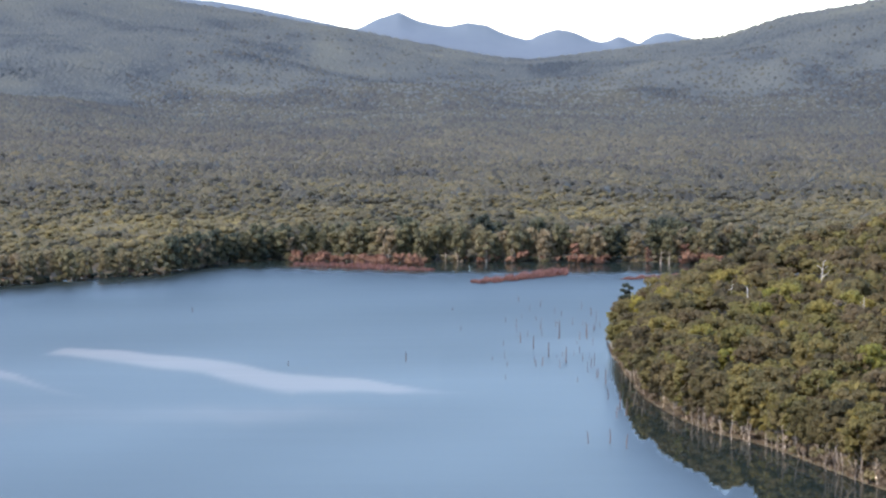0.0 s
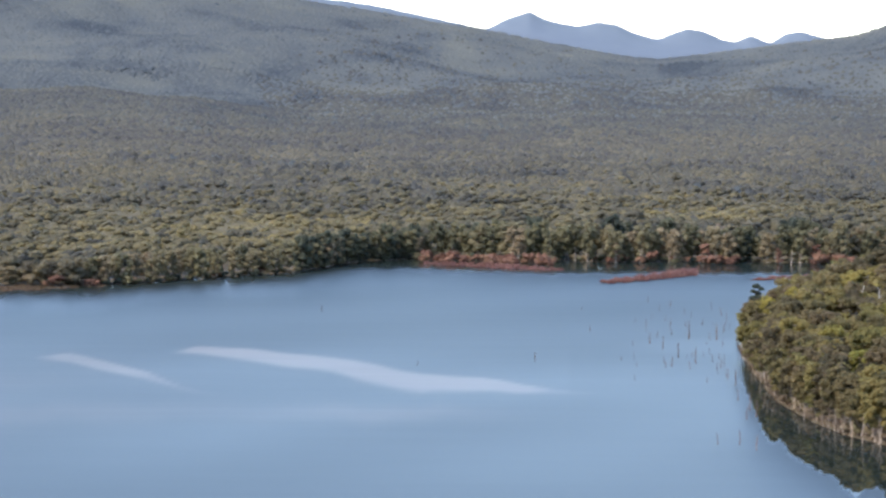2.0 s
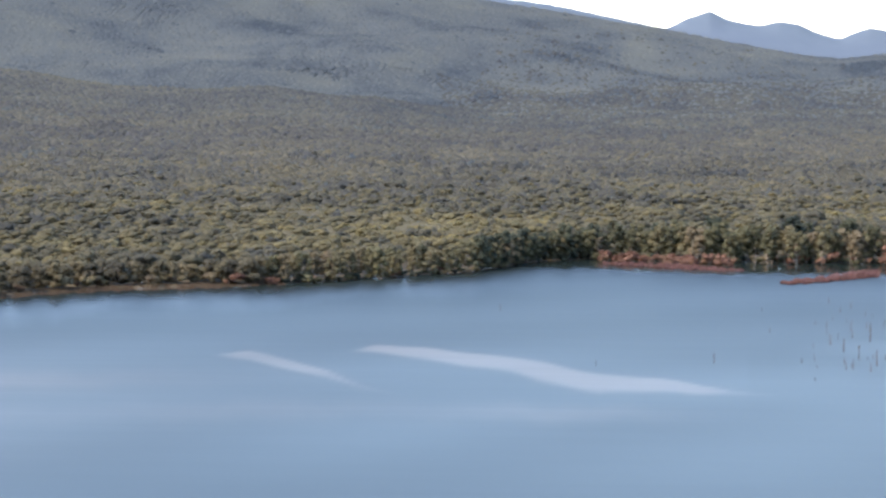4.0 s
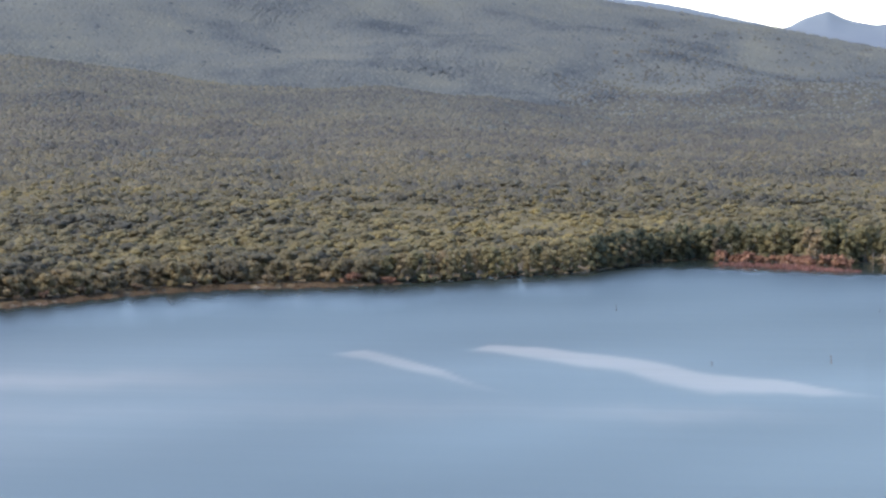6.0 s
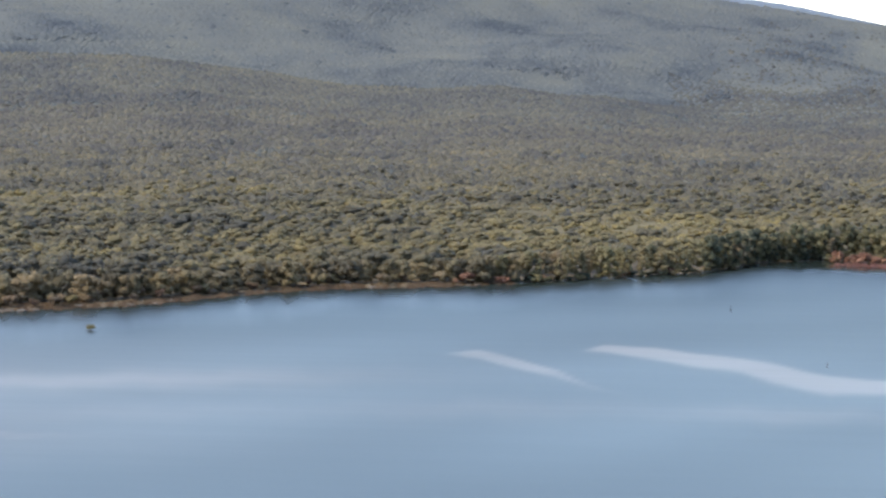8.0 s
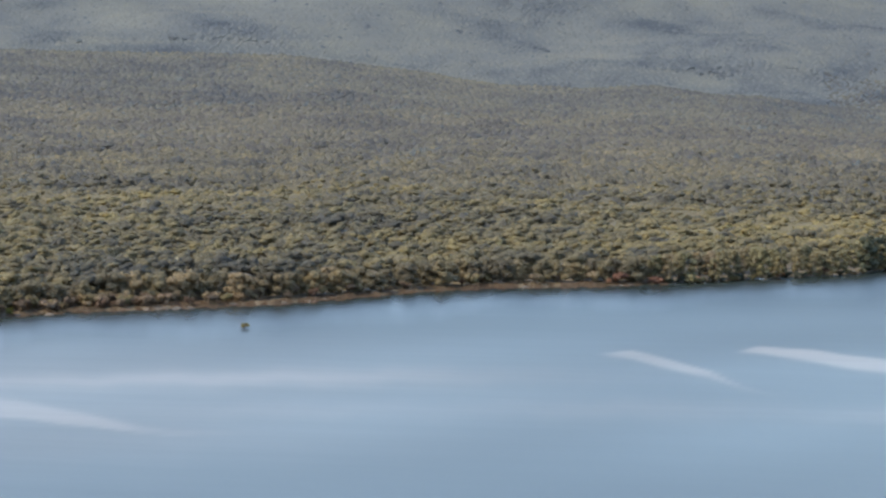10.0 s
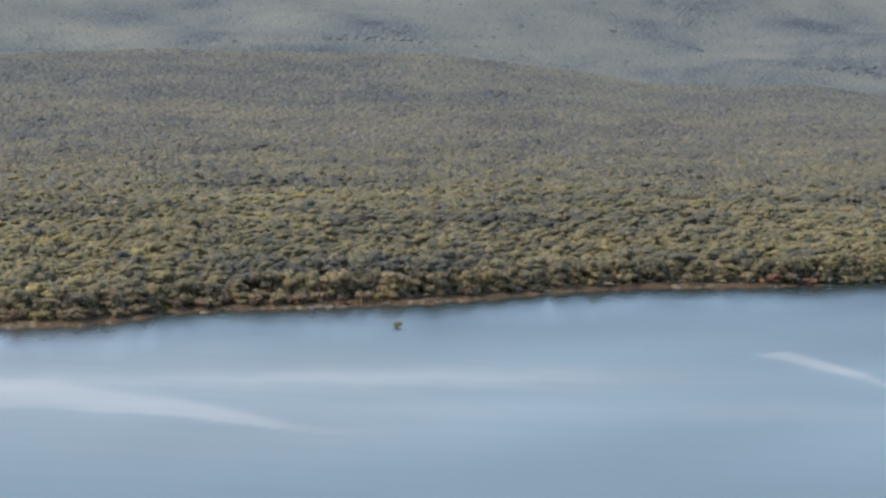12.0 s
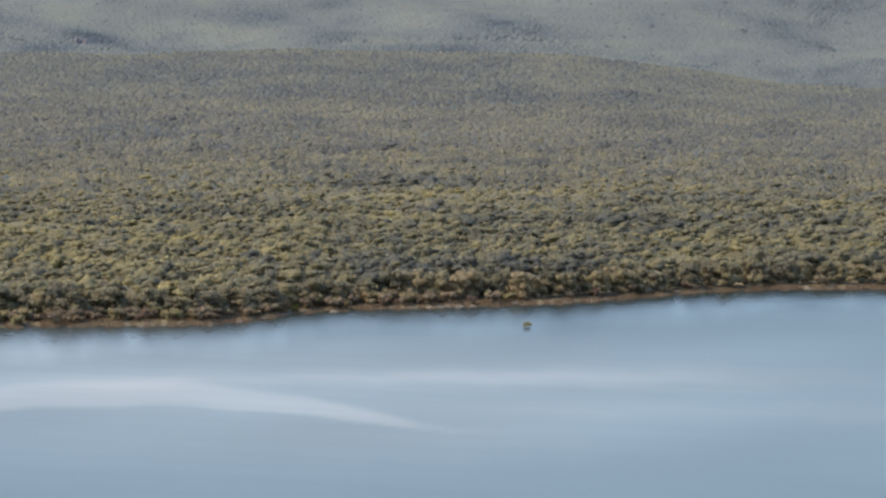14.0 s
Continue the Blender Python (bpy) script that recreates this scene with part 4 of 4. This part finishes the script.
kinds = [snag("pale dead trunk standing at the flooded shore", T, rng, h, 0.16, BARK, 2) for h in (3.5, 5.0, 6.0)]
a = np.array([-0.07, -0.42, -0.94, -1.3, -1.5, -2.1, 0.4, -3.1, 1.2, 2.1, 2.6])
spread_out(kinds, rng, a, shore_at(a) - 3.0, 0.8, 1.1, level=0.0)


def dead_tree(label, rng, height, radius, arms, wood):
    top = new("dead_tree")
    path, rad = stem(rng, (0, 0, -0.6), (0.3, 0.1, height), radius, radius * 0.35, 0.03, 7)
    body = part("stem", mesh_of("stem", *tube(path, rad, 8), wood, soft=True), top)
    for j, a, l in arms:
        p, q = stem(rng, path[j], path[j] + np.array([math.cos(a) * l * 0.7, math.sin(a) * l * 0.3, l * 0.6]), rad[j] * 0.7, 0.04, 0.12, 5)
        part("limb", mesh_of("limb", *tube(p, q, 6), wood, soft=True), body)
    return tagged(top, label, "dead tree")


for a, d, h, r, arms, label in [
        (-8.23, 680.0, 10.9, 0.24, [(4, 0.2, 3.0), (5, 2.9, 2.2), (5, 0.4, 2.4), (6, 0.6, 1.2)], "bleached white dead tree above the headland canopy"),
        (-6.60, 640.0, 12.4, 0.18, [(5, 0.3, 1.3), (6, 2.6, 0.9)], "slim bleached dead tree above the headland canopy"),
        (-4.56, 735.0, 10.6, 0.14, [(5, 2.8, 2.0), (6, 0.4, 1.4)], "small leaning bleached dead tree on the headland"),
        (-6.28, 668.0, 11.0, 0.12, [(4, 0.3, 1.6), (5, 2.6, 1.2)], "thin bleached dead tree among the gum crowns"),
        (-5.35, 640.0, 10.0, 0.11, [(4, 2.6, 1.4), (5, 0.5, 1.2)], "thin bleached dead tree among the gum crowns"),
        (-7.85, 560.0, 10.4, 0.11, [(4, 2.4, 1.8), (5, 0.3, 1.4)], "forked bleached dead tree among the gum crowns"),
        (-6.72, 575.0, 10.0, 0.10, [(5, 0.3, 1.3)], "thin bleached dead tree among the gum crowns"),
        (-9.1, 600.0, 11.0, 0.12, [(4, 0.2, 1.5), (5, 2.8, 1.2)], "thin bleached dead tree among the gum crowns"),
        (-4.74, 972.0, 6.2, 0.34, [(5, 0.1, 1.8)], "pale dead tree standing at the flooded shore"),
        (-4.93, 972.0, 6.0, 0.30, [(5, 3.0, 1.8)], "pale dead tree standing at the flooded shore")]:
    ob = dead_tree(label, rng, h, r, arms, BARK if "flooded" in label else DEAD)
    ob.matrix_basis = Matrix.Translation(at(a, d))


# ---- stones and logs on the bank ----
def stone(rng, size):
    bm = bmesh.new()
    bmesh.ops.create_icosphere(bm, subdivisions=2, radius=1.0)
    for v in bm.verts:
        v.co *= 1 + 0.35 * noise.noise(v.co * 1.3 + Vector((size * 9, 0, 0)))
        v.co = Vector((v.co.x * size * 1.5, v.co.y * size, v.co.z * size * 0.55))
    me = bpy.data.meshes.new("bank_rock")
    bm.to_mesh(me)
    bm.free()
    me.materials.append(ROCK)
    return tagged(new("bank_rock", me), "dark wet rock at the water's edge", "rock", "rocks along the bank")


rng = np.random.default_rng(77)
stones = [stone(rng, s) for s in (0.6, 0.9, 1.2)]
a = np.concatenate([rng.uniform(16.5, 29.5, 26), rng.uniform(11, 16, 6)])
spread_out(stones, rng, a, shore_at(a) + rng.uniform(-1.2, 0.8, len(a)), 0.6, 1.3)
logs = []
for l in (3.0, 4.5):
    path, rad = stem(rng, (-l / 2, 0, 0.12), (l / 2, 0.3, 0.2), 0.2, 0.1, 0.04)
    logs.append(tagged(new("driftwood_log", mesh_of("driftwood_log", *tube(path, rad, 8), SNAG, soft=True)), "grey driftwood log washed up on the bank", "log", "logs on the bank"))
a = rng.uniform(15, 29, 9)
spread_out(logs, rng, a, shore_at(a) + rng.uniform(0.5, 2.5, len(a)), 0.8, 1.2)


# ---- cliff on the hill ----
def cliff():
    rng = np.random.default_rng(5)
    w, h = np.linspace(-17, 17, 40), np.linspace(0, 1, 10)
    W, K = np.meshgrid(w, h)
    height = 14 * np.clip(1 - (W / 18) ** 2, 0.05, 1) * (0.8 + 0.3 * np.sin(W * 0.9) * np.sin(W * 0.37))
    back = 4 * K + 1.8 * np.sin(W * 0.8) * np.cos(W * 0.33) + rng.normal(size=W.shape) * 0.5
    v = np.stack([W, back, K * height], -1).reshape(-1, 3)
    v = np.concatenate([v, np.stack([w, np.full(40, 16.0), height[-1] * 0.6], -1)])
    ob = new("cliff", mesh_of("cliff", v, grid_faces(11, 40), CLIFF))
    ob.matrix_basis = Matrix.Translation(at(29.15, 3470.0, 2.0)) @ pose(0, 0, 0, 0, 0, 29.15)
    tagged(ob, "grey sandstone cliff showing among the hill woods", "cliff")


cliff()
